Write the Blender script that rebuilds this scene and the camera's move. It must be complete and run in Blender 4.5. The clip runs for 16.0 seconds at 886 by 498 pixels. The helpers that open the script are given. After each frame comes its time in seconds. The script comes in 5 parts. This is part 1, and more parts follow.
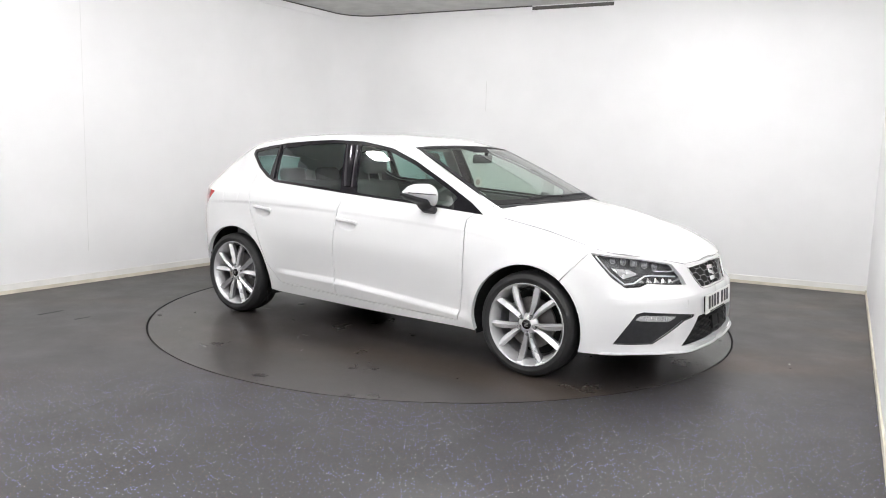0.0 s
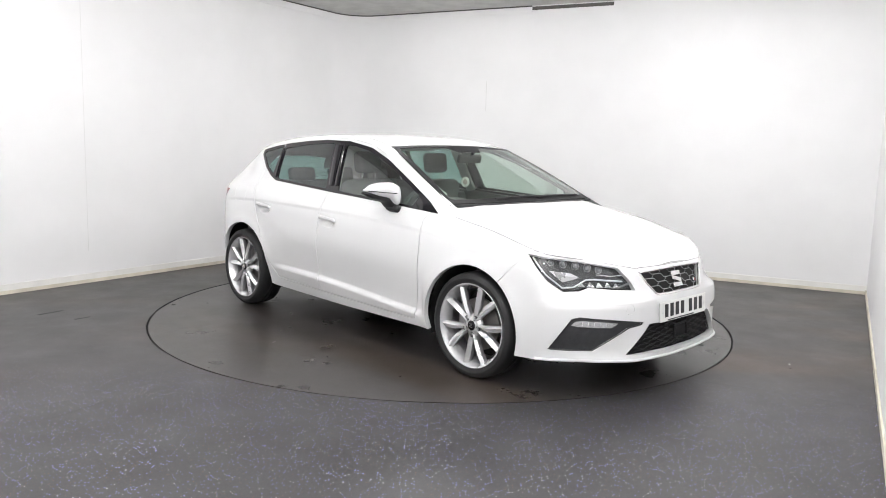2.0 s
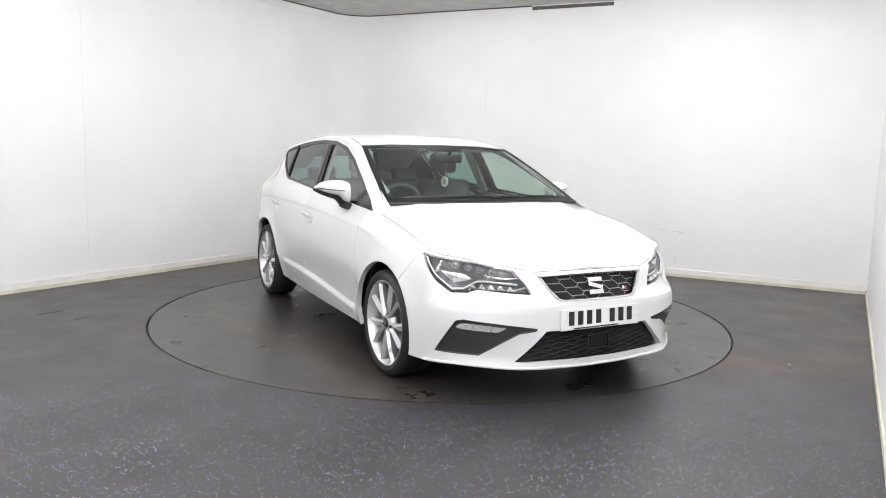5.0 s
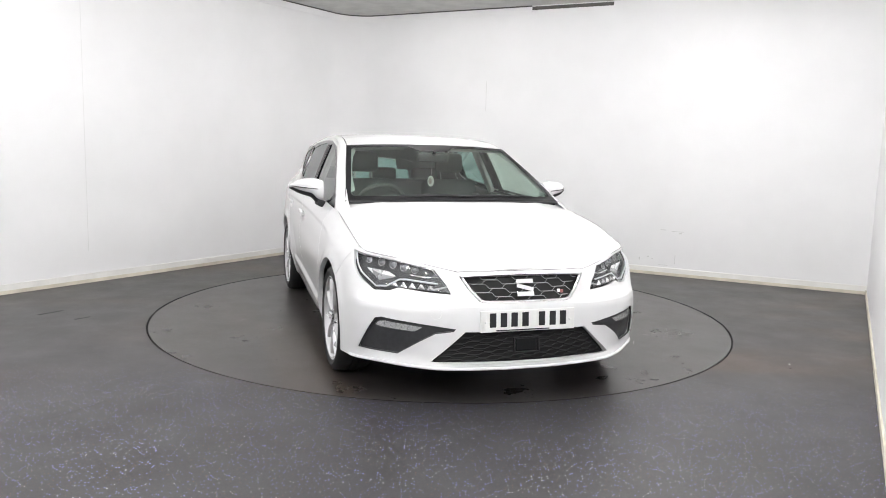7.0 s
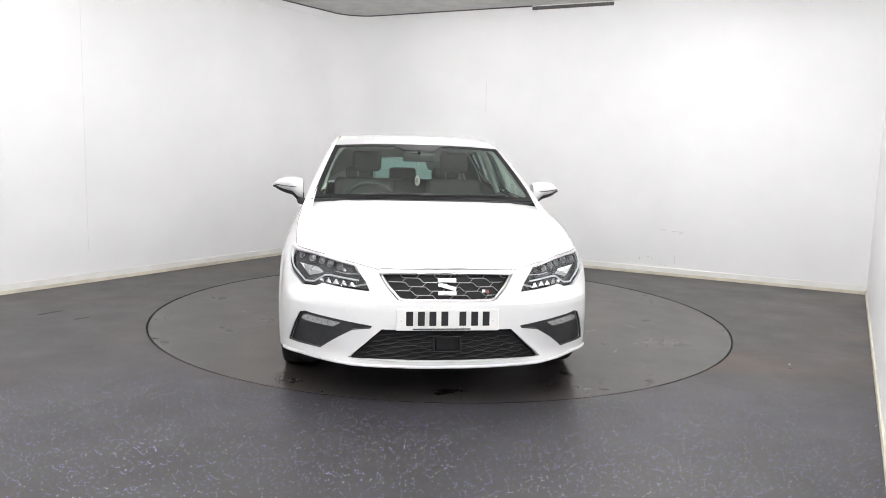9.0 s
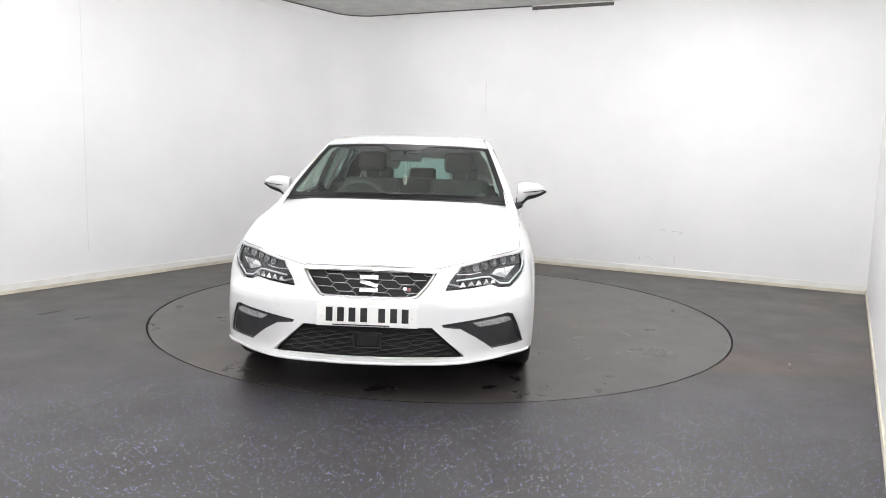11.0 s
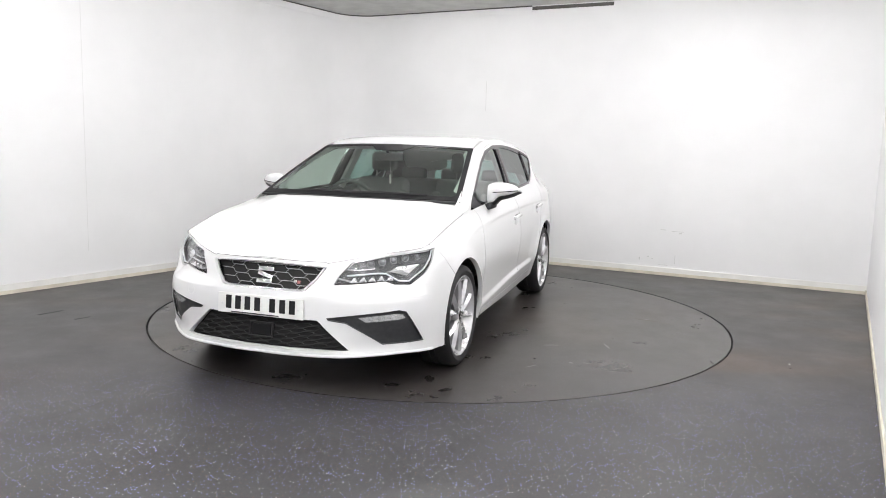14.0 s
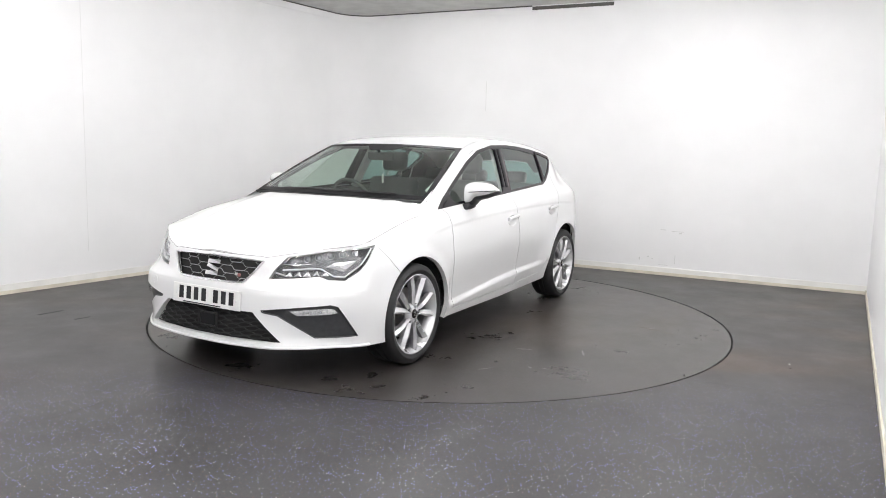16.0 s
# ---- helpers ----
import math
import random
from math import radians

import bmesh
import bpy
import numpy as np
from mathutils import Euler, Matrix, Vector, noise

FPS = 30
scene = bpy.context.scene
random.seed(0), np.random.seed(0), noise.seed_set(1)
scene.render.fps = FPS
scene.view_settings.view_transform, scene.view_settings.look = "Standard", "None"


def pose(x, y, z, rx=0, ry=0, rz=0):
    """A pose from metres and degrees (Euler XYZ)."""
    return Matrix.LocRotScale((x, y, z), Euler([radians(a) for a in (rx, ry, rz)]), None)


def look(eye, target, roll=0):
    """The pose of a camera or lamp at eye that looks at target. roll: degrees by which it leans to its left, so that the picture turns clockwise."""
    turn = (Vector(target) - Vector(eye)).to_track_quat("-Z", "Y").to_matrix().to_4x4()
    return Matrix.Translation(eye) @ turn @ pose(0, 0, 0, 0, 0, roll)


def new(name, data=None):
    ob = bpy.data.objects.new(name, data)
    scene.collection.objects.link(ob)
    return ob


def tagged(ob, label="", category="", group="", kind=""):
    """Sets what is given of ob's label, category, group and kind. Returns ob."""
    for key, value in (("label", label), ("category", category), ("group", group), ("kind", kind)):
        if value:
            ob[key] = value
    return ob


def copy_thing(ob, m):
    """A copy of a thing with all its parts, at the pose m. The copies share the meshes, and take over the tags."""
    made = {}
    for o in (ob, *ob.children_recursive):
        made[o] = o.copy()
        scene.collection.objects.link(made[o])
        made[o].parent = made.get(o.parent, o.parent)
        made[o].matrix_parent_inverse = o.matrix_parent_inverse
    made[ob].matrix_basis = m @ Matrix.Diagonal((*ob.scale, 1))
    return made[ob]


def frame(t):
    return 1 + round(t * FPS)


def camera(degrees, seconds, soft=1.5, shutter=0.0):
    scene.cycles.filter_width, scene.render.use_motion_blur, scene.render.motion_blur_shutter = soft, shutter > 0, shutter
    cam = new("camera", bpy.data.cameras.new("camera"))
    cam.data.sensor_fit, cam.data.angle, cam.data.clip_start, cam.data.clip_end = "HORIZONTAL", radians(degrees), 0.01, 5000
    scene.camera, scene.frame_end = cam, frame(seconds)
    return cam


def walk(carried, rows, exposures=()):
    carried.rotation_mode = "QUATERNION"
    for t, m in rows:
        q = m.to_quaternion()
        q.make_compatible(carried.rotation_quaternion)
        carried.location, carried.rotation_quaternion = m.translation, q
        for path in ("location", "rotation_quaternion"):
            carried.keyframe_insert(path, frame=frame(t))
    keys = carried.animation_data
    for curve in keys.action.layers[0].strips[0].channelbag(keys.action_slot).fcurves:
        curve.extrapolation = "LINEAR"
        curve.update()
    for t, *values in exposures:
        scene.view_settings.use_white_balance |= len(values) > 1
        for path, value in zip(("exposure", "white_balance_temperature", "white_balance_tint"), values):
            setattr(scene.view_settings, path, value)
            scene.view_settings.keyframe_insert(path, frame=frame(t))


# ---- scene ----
from mathutils import geometry

# camera on a fixed mount, turntable centre at the origin
EYE = (0.0, -6.0833, 1.3316)
VIEW = look(EYE, (0.00727, -0.13606, 0.53777), 1.55)
cam = camera(60.93, 16.0, soft=0.95)
walk(cam, [(0.0, VIEW), (16.0, VIEW)])

# ---------------------------------------------------------------- light
world = bpy.data.worlds.new("studio_world")
scene.world = world
world.use_nodes = True
world.node_tree.nodes["Background"].inputs[0].default_value = (0.8, 0.85, 0.9, 1)
world.node_tree.nodes["Background"].inputs[1].default_value = 0.05
scene.view_settings.exposure = 0.0
LIGHT = 105.0          # emission of the ceiling light diffusers


# ---------------------------------------------------------------- materials
def material(name):
    m = bpy.data.materials.new(name)
    m.use_nodes = True
    return m, m.node_tree, m.node_tree.nodes["Principled BSDF"]


def link(tree, a, out, b, inp):
    tree.links.new(a.outputs[out], b.inputs[inp])


def noise_node(tree, scale, detail=4.0, rough=0.55):
    c = tree.nodes.new("ShaderNodeTexCoord")
    n = tree.nodes.new("ShaderNodeTexNoise")
    n.inputs["Scale"].default_value = scale
    n.inputs["Detail"].default_value = detail
    n.inputs["Roughness"].default_value = rough
    link(tree, c, "Object", n, "Vector")
    return n


def ramp_node(tree, src, out, stops):
    r = tree.nodes.new("ShaderNodeValToRGB")
    while len(r.color_ramp.elements) < len(stops):
        r.color_ramp.elements.new(0.5)
    for e, (pos, col) in zip(r.color_ramp.elements, stops):
        e.position = pos
        e.color = (*col, 1) if len(col) == 3 else col
    link(tree, src, out, r, "Fac")
    return r


def grey(v):
    return (v, v, v)


def simple(name, color, rough, metal=0.0, coat=0.0, vary=0.12, scale=30.0, bump=0.0, bump_scale=200.0, spec=0.5):
    """A plain surface whose colour and gloss vary a little with a fine and a coarse grain."""
    m, tree, b = material(name)
    n = noise_node(tree, scale)
    lo = tuple(c * (1 - vary) for c in color)
    hi = tuple(min(1, c * (1 + vary)) for c in color)
    link(tree, ramp_node(tree, n, "Fac", [(0.3, lo), (0.7, hi)]), "Color", b, "Base Color")
    r2 = noise_node(tree, scale * 0.13)
    rr = ramp_node(tree, r2, "Fac", [(0.3, grey(max(0.02, rough * 0.85))), (0.7, grey(min(1, rough * 1.15)))])
    link(tree, rr, "Color", b, "Roughness")
    b.inputs["Metallic"].default_value = metal
    b.inputs["Coat Weight"].default_value = coat
    b.inputs["Coat Roughness"].default_value = 0.04
    b.inputs["Specular IOR Level"].default_value = spec
    if bump:
        bn = noise_node(tree, bump_scale, 3)
        bu = tree.nodes.new("ShaderNodeBump")
        bu.inputs["Strength"].default_value = bump
        bu.inputs["Distance"].default_value = 0.002
        link(tree, bn, "Fac", bu, "Height")
        link(tree, bu, "Normal", b, "Normal")
    return m


def glass(name, tint, rough=0.0, mirror=0.10):
    m = bpy.data.materials.new(name)
    m.use_nodes = True
    tree = m.node_tree
    tree.nodes.remove(tree.nodes["Principled BSDF"])
    t = tree.nodes.new("ShaderNodeBsdfTransparent")
    t.inputs["Color"].default_value = (*tint, 1)
    g = tree.nodes.new("ShaderNodeBsdfGlossy")
    g.inputs["Roughness"].default_value = rough
    f = tree.nodes.new("ShaderNodeLayerWeight")
    f.inputs["Blend"].default_value = 0.5
    p5 = tree.nodes.new("ShaderNodeMath")
    p5.operation = "POWER"
    p5.inputs[1].default_value = 4.0
    link(tree, f, "Facing", p5, 0)
    sch = tree.nodes.new("ShaderNodeMath")
    sch.operation = "MULTIPLY_ADD"
    sch.inputs[1].default_value = 0.75
    sch.inputs[2].default_value = mirror
    link(tree, p5, 0, sch, 0)
    mix = tree.nodes.new("ShaderNodeMixShader")
    link(tree, sch, 0, mix, 0)
    tree.links.new(t.outputs[0], mix.inputs[1])
    tree.links.new(g.outputs[0], mix.inputs[2])
    tree.links.new(mix.outputs[0], tree.nodes["Material Output"].inputs["Surface"])
    return m


def floor_material(name, tones, stain, worn_from, rough):
    """Speckled vinyl: brown wear in broad drags; past worn_from (along y) the flecks are worn off."""
    m, tree, b = material(name)
    c = tree.nodes.new("ShaderNodeTexCoord")
    big = noise_node(tree, 0.55, 5, 0.55)
    squash = tree.nodes.new("ShaderNodeMapping")
    squash.inputs["Rotation"].default_value = (0, 0, radians(57))
    squash.inputs["Scale"].default_value = (0.7, 1.9, 1.0)
    link(tree, c, "Object", squash, "Vector")
    link(tree, squash, "Vector", big, "Vector")
    base = ramp_node(tree, big, "Fac", [(0.30, tones[0]), (0.44, tones[1]), (0.53, tones[2]), (0.64, stain)])
    where = tree.nodes.new("ShaderNodeSeparateXYZ")
    link(tree, c, "Object", where, "Vector")
    wobble = noise_node(tree, 1.1, 4)
    edge = tree.nodes.new("ShaderNodeMath")
    edge.operation = "MULTIPLY_ADD"
    edge.inputs[1].default_value = 0.8
    link(tree, wobble, "Fac", edge, 0)
    link(tree, where, "Y", edge, 2)
    worn = tree.nodes.new("ShaderNodeMapRange")
    worn.inputs["From Min"].default_value = worn_from
    worn.inputs["From Max"].default_value = worn_from + 0.55
    worn.inputs["To Min"].default_value = 1.0
    worn.inputs["To Max"].default_value = 0.10
    link(tree, edge, 0, worn, "Value")
    fresh = tree.nodes.new("ShaderNodeMix")
    fresh.data_type = "RGBA"
    link(tree, worn, "Result", fresh, "Factor")
    link(tree, base, "Color", fresh, 6)
    fresh.inputs[7].default_value = (0.0395, 0.0383, 0.0392, 1)
    fine = noise_node(tree, 90, 3)
    grain = ramp_node(tree, fine, "Fac", [(0.3, grey(0.8)), (0.7, grey(1.2))])
    mul = tree.nodes.new("ShaderNodeMix")
    mul.data_type, mul.blend_type = "RGBA", "MULTIPLY"
    mul.inputs["Factor"].default_value = 1.0
    link(tree, fresh, 2, mul, 6)
    link(tree, grain, "Color", mul, 7)
    last = mul
    for scale, size, keep, col in ((84, 0.25, 0.74, (0.24, 0.24, 0.66)), (76, 0.19, 0.86, (0.74, 0.72, 0.76)), (110, 0.28, 0.72, (0.018, 0.018, 0.02)), (120, 0.24, 0.88, (0.20, 0.09, 0.05))):
        v = tree.nodes.new("ShaderNodeTexVoronoi")
        v.inputs["Scale"].default_value = scale
        link(tree, c, "Object", v, "Vector")
        near = tree.nodes.new("ShaderNodeMath")
        near.operation = "LESS_THAN"
        near.inputs[1].default_value = size
        link(tree, v, "Distance", near, 0)
        sep = tree.nodes.new("ShaderNodeSeparateColor")
        link(tree, v, "Color", sep, "Color")
        pick = tree.nodes.new("ShaderNodeMath")
        pick.operation = "GREATER_THAN"
        pick.inputs[1].default_value = keep
        link(tree, sep, "Red", pick, 0)
        both = tree.nodes.new("ShaderNodeMath")
        both.operation = "MULTIPLY"
        link(tree, near, 0, both, 0)
        link(tree, pick, 0, both, 1)
        left = tree.nodes.new("ShaderNodeMath")
        left.operation = "MULTIPLY"
        link(tree, both, 0, left, 0)
        link(tree, worn, "Result", left, 1)
        mx = tree.nodes.new("ShaderNodeMix")
        mx.data_type = "RGBA"
        link(tree, left, 0, mx, "Factor")
        link(tree, last, 2, mx, 6)
        mx.inputs[7].default_value = (*col, 1)
        last = mx
    link(tree, last, 2, b, "Base Color")
    b.inputs["Specular IOR Level"].default_value = 0.42
    scuff = noise_node(tree, 2.3, 7, 0.65)
    link(tree, ramp_node(tree, scuff, "Fac", [(0.3, grey(rough * 0.86)), (0.7, grey(rough * 1.14))]), "Color", b, "Roughness")
    bn = noise_node(tree, 160, 2)
    bu = tree.nodes.new("ShaderNodeBump")
    bu.inputs["Strength"].default_value = 0.25
    bu.inputs["Distance"].default_value = 0.001
    link(tree, bn, "Fac", bu, "Height")
    link(tree, bu, "Normal", b, "Normal")
    return m


def emitter(name, color, strength):
    m, tree, b = material(name)
    b.inputs["Base Color"].default_value = (0.8, 0.8, 0.8, 1)
    b.inputs["Emission Color"].default_value = (*color, 1)
    b.inputs["Emission Strength"].default_value = strength
    return m


MAT_WALL = simple("wall_paint", (0.88, 0.88, 0.882), 0.6, vary=0.03, scale=1.3, bump=0.12, bump_scale=60)
MAT_TRIM = simple("trim_paint", (0.86, 0.85, 0.82), 0.45, vary=0.05, scale=6)
MAT_FOOT = simple("yellowed_trim", (0.70, 0.655, 0.55), 0.5, vary=0.12, scale=5)
MAT_CEIL = simple("ceiling_board", (0.58, 0.58, 0.56), 0.8, vary=0.10, scale=5, bump=0.3, bump_scale=40)
MAT_SEAM = simple("seam_filler", (0.75, 0.75, 0.74), 0.7, vary=0.05)
MAT_SLOT = simple("dark_slot", (0.10, 0.095, 0.09), 0.7)
MAT_FLOOR = floor_material("speckled_vinyl", ((0.047, 0.0455, 0.046), (0.041, 0.038, 0.0375), (0.046, 0.040, 0.037)), (0.068, 0.048, 0.034), -1.80, 0.40)
MAT_TABLE = floor_material("worn_vinyl_table", ((0.038, 0.036, 0.035), (0.044, 0.039, 0.0355), (0.041, 0.036, 0.033)), (0.055, 0.0435, 0.035), -4.0, 0.30)
MAT_LINE = simple("gap_rubber", (0.012, 0.012, 0.012), 0.6)
MAT_LAMP = emitter("light_diffuser", (0.990, 0.977, 0.984), LIGHT)
MAT_ALU = simple("white_aluminium", (0.75, 0.75, 0.75), 0.4)
MAT_PAINT = simple("white_car_paint", (0.77, 0.773, 0.776), 0.35, coat=0.8, vary=0.01, scale=4)
MAT_RIB = simple("dark_chrome", (0.40, 0.40, 0.41), 0.35, metal=0.6, vary=0.05)
MAT_BLACK = simple("black_plastic", (0.018, 0.018, 0.020), 0.50, vary=0.2, scale=60, bump=0.15, bump_scale=500)
MAT_FOGTRIM = simple("grey_black_trim", (0.040, 0.041, 0.044), 0.45, vary=0.15, scale=40, bump=0.15, bump_scale=400)
MAT_GLOSS = simple("gloss_black", (0.010, 0.009, 0.012), 0.07, vary=0.1, spec=0.5)
MAT_NET = simple("intake_net", (0.022, 0.022, 0.023), 0.6, vary=0.15, spec=0.25)
MAT_FRIT = simple("black_frit", (0.008, 0.008, 0.009), 0.5, vary=0.1, spec=0.2)
MAT_DARK = simple("underbody_black", (0.012, 0.012, 0.012), 0.8)
MAT_CHROME = simple("chrome", (0.82, 0.82, 0.83), 0.12, metal=1.0, vary=0.03)
MAT_ALLOY = simple("silver_alloy", (0.70, 0.70, 0.715), 0.25, metal=0.55, vary=0.04, coat=0.5)
MAT_BARREL = simple("barrel_alloy", (0.26, 0.26, 0.27), 0.38, metal=0.4, vary=0.1)
MAT_STEEL = simple("brake_steel", (0.30, 0.29, 0.28), 0.35, metal=0.9, vary=0.15)
MAT_TYRE = simple("tyre_rubber", (0.015, 0.015, 0.016), 0.62, vary=0.2, scale=14, bump=0.2, bump_scale=300)
MAT_GLASS = glass("windscreen_glass", (0.78, 0.90, 0.83), mirror=0.14)
MAT_PRIVACY = glass("privacy_glass", (0.34, 0.53, 0.50), mirror=0.12)
MAT_LENS = glass("clear_lens", (0.94, 0.95, 0.95), 0.10, 0.035)
MAT_LAMPBED = simple("lamp_housing", (0.095, 0.097, 0.102), 0.30, metal=0.3, vary=0.2)
MAT_REFLECT = simple("lamp_reflector", (0.88, 0.88, 0.89), 0.28, metal=0.6, vary=0.04, scale=80)
MAT_PROJ = simple("projector_lens", (0.34, 0.35, 0.37), 0.10, metal=0.2, coat=1.0, vary=0.05)
MAT_FACET = simple("fog_facets", (0.78, 0.78, 0.79), 0.2, metal=0.5, vary=0.35, scale=140, bump=0.6, bump_scale=150)
MAT_GUIDE = simple("light_guide", (0.70, 0.72, 0.74), 0.42, vary=0.04)
MAT_PLATE = simple("plate_white", (0.84, 0.84, 0.82), 0.35, vary=0.02)
MAT_INK = simple("plate_ink", (0.012, 0.012, 0.014), 0.4)
MAT_RED = simple("red_lens", (0.45, 0.012, 0.012), 0.15, coat=0.8)
MAT_FABRIC = simple("seat_fabric", (0.105, 0.105, 0.108), 0.9, vary=0.25, scale=120, bump=0.4, bump_scale=600)
MAT_DASH = simple("dashboard_plastic", (0.105, 0.106, 0.106), 0.6, vary=0.15, scale=80, bump=0.3, bump_scale=500)
MAT_LINING = simple("pale_lining", (0.52, 0.53, 0.51), 0.85, vary=0.05, scale=60)
MAT_MIRROR = simple("mirror_glass", (0.85, 0.86, 0.87), 0.02, metal=1.0, vary=0.0)
MAT_PEARL = simple("ivory_disc", (0.72, 0.70, 0.66), 0.4)
MAT_MEDAL = simple("medal_rose", (0.42, 0.33, 0.30), 0.35, vary=0.25, scale=90)
MAT_REDBADGE = simple("badge_red", (0.28, 0.10, 0.10), 0.35)
MAT_STAIN = simple("water_mark", (0.032, 0.028, 0.026), 0.26, vary=0.3, scale=20)
MAT_SCUFF = simple("pale_scuff", (0.26, 0.255, 0.25), 0.5, vary=0.3, scale=25)


# ---------------------------------------------------------------- mesh helpers
def mesh_object(name, verts, faces, mat, smooth=True, normals=None):
    me = bpy.data.meshes.new(name)
    me.from_pydata([tuple(v) for v in verts], [], faces)
    me.materials.append(mat)
    if smooth:
        me.polygons.foreach_set("use_smooth", [True] * len(me.polygons))
    me.update()
    if normals is not None:
        me.normals_split_custom_set_from_vertices([tuple(n) for n in normals])
    return new(name, me)


def child(ob, parent, label=""):
    ob.parent = parent
    return tagged(ob, label)


def part(name, bm, mat, parent, label="", smooth=False):
    me = bpy.data.meshes.new(name)
    bm.to_mesh(me)
    bm.free()
    me.materials.append(mat)
    if smooth:
        me.polygons.foreach_set("use_smooth", [True] * len(me.polygons))
        me.set_sharp_from_angle(angle=radians(35))
    ob = new(name, me)
    if parent is not None:
        ob.parent = parent
    return tagged(ob, label)


def box(size, m=Matrix(), bevel=0.0, segments=2):
    bm = bmesh.new()
    bmesh.ops.create_cube(bm, size=1.0, matrix=m @ Matrix.Diagonal((*size, 1)))
    if bevel:
        bmesh.ops.bevel(bm, geom=bm.edges[:], offset=bevel, segments=segments, profile=0.5, affect="EDGES")
    return bm


def lathe(profile, n=48, axis="Y"):
    """Turn a profile of (radius, along) round the y axis."""
    bm = bmesh.new()
    rings = []
    for r, a in profile:
        rings.append([bm.verts.new((r * math.cos(2 * math.pi * k / n), a, r * math.sin(2 * math.pi * k / n))) for k in range(n)])
    for r0, r1 in zip(rings, rings[1:]):
        for k in range(n):
            bm.faces.new((r0[k], r0[(k + 1) % n], r1[(k + 1) % n], r1[k]))
    bmesh.ops.recalc_face_normals(bm, faces=bm.faces[:])
    return bm


def tube(points, radius, n=8, closed=False):
    bm = bmesh.new()
    pts = [Vector(q) for q in points]
    rings = []
    count = len(pts)
    for i, q in enumerate(pts):
        a = pts[(i - 1) % count] if closed or i else q
        b = pts[(i + 1) % count] if closed or i < count - 1 else q
        d = (b - a).normalized()
        s = d.cross(Vector((0, 0, 1)))
        if s.length < 0.05:
            s = d.cross(Vector((0, 1, 0)))
        s.normalize()
        u = s.cross(d)
        rings.append([bm.verts.new(q + radius * (math.cos(2 * math.pi * k / n) * s + math.sin(2 * math.pi * k / n) * u)) for k in range(n)])
    for r0, r1 in zip(rings, rings[1:] + (rings[:1] if closed else [])):
        for k in range(n):
            bm.faces.new((r0[k], r0[(k + 1) % n], r1[(k + 1) % n], r1[k]))
    if not closed:
        bm.faces.new(rings[0])
        bm.faces.new(rings[-1])
    bmesh.ops.recalc_face_normals(bm, faces=bm.faces[:])
    return bm


def prism(poly, low, high):
    """A plan polygon raised from low to high."""
    n = len(poly)
    verts = [(x, y, low) for x, y in poly] + [(x, y, high) for x, y in poly]
    bm = bmesh.new()
    vs = [bm.verts.new(v) for v in verts]
    bm.faces.new(vs[:n])
    bm.faces.new(vs[n:])
    for i in range(n):
        j = (i + 1) % n
        bm.faces.new((vs[i], vs[j], vs[n + j], vs[n + i]))
    bmesh.ops.recalc_face_normals(bm, faces=bm.faces[:])
    return bm


def curve(xs, ys):
    """A smooth monotone curve through a few knots."""
    xs, ys = list(xs), list(ys)
    if xs[0] > xs[-1]:
        xs, ys = xs[::-1], ys[::-1]
    n = len(xs)
    d = [(ys[i + 1] - ys[i]) / (xs[i + 1] - xs[i]) for i in range(n - 1)]
    m = [d[0]] + [0 if d[i - 1] * d[i] <= 0 else 2 * d[i - 1] * d[i] / (d[i - 1] + d[i]) for i in range(1, n - 1)] + [d[-1]]

    def f(x):
        if x <= xs[0]:
            return ys[0] + m[0] * (x - xs[0])
        if x >= xs[-1]:
            return ys[-1] + m[-1] * (x - xs[-1])
        i = 0
        while xs[i + 1] < x:
            i += 1
        h = xs[i + 1] - xs[i]
        t = (x - xs[i]) / h
        return (ys[i] * (1 + 2 * t) * (1 - t) ** 2 + m[i] * h * t * (1 - t) ** 2 + ys[i + 1] * t * t * (3 - 2 * t) - m[i + 1] * h * t * t * (1 - t))
    return f


# ---------------------------------------------------------------- room
CORNER = (-1.25, 4.063)           # left wall meets far wall
FAR_END = (4.244, 1.317)          # far wall meets side wall
LEFT_DIR = Vector((-1, -1.560)).normalized()
SIDE_DIR = Vector((-1, -1.872)).normalized()
LEFT_END = tuple(Vector(CORNER) + LEFT_DIR * 13.0)
SIDE_END = tuple(Vector(FAR_END) + SIDE_DIR * 9.4)
CEILING = 3.0
LEFT_SEAM = 3.79                  # board joint, from the corner along the left wall
T = 0.15


def rounded_corner(radius, steps=10):
    """The inside corner of left and far wall as an arc."""
    c = Vector(CORNER)
    a = LEFT_DIR
    b = (Vector(FAR_END) - c).normalized()
    half = math.acos(a.dot(b)) / 2
    cut = radius / math.tan(half)
    mid = c + (a + b).normalized() * (radius / math.sin(half))
    p0, p1 = c + a * cut, c + b * cut
    a0 = math.atan2((p0 - mid).y, (p0 - mid).x)
    a1 = math.atan2((p1 - mid).y, (p1 - mid).x)
    while a1 > a0:
        a1 -= 2 * math.pi
    return [tuple(mid + radius * Vector((math.cos(a0 + (a1 - a0) * k / steps), math.sin(a0 + (a1 - a0) * k / steps)))) for k in range(steps + 1)]


ARC = rounded_corner(0.42)


def offset_line(points, d):
    """The polyline shifted by d towards the room's outside (to the left of its run)."""
    out = []
    for i, q in enumerate(points):
        a = Vector(points[max(0, i - 1)])
        b = Vector(points[min(len(points) - 1, i + 1)])
        t = (b - a).normalized()
        out.append(tuple(Vector(q) + Vector((-t.y, t.x)) * d))
    return out


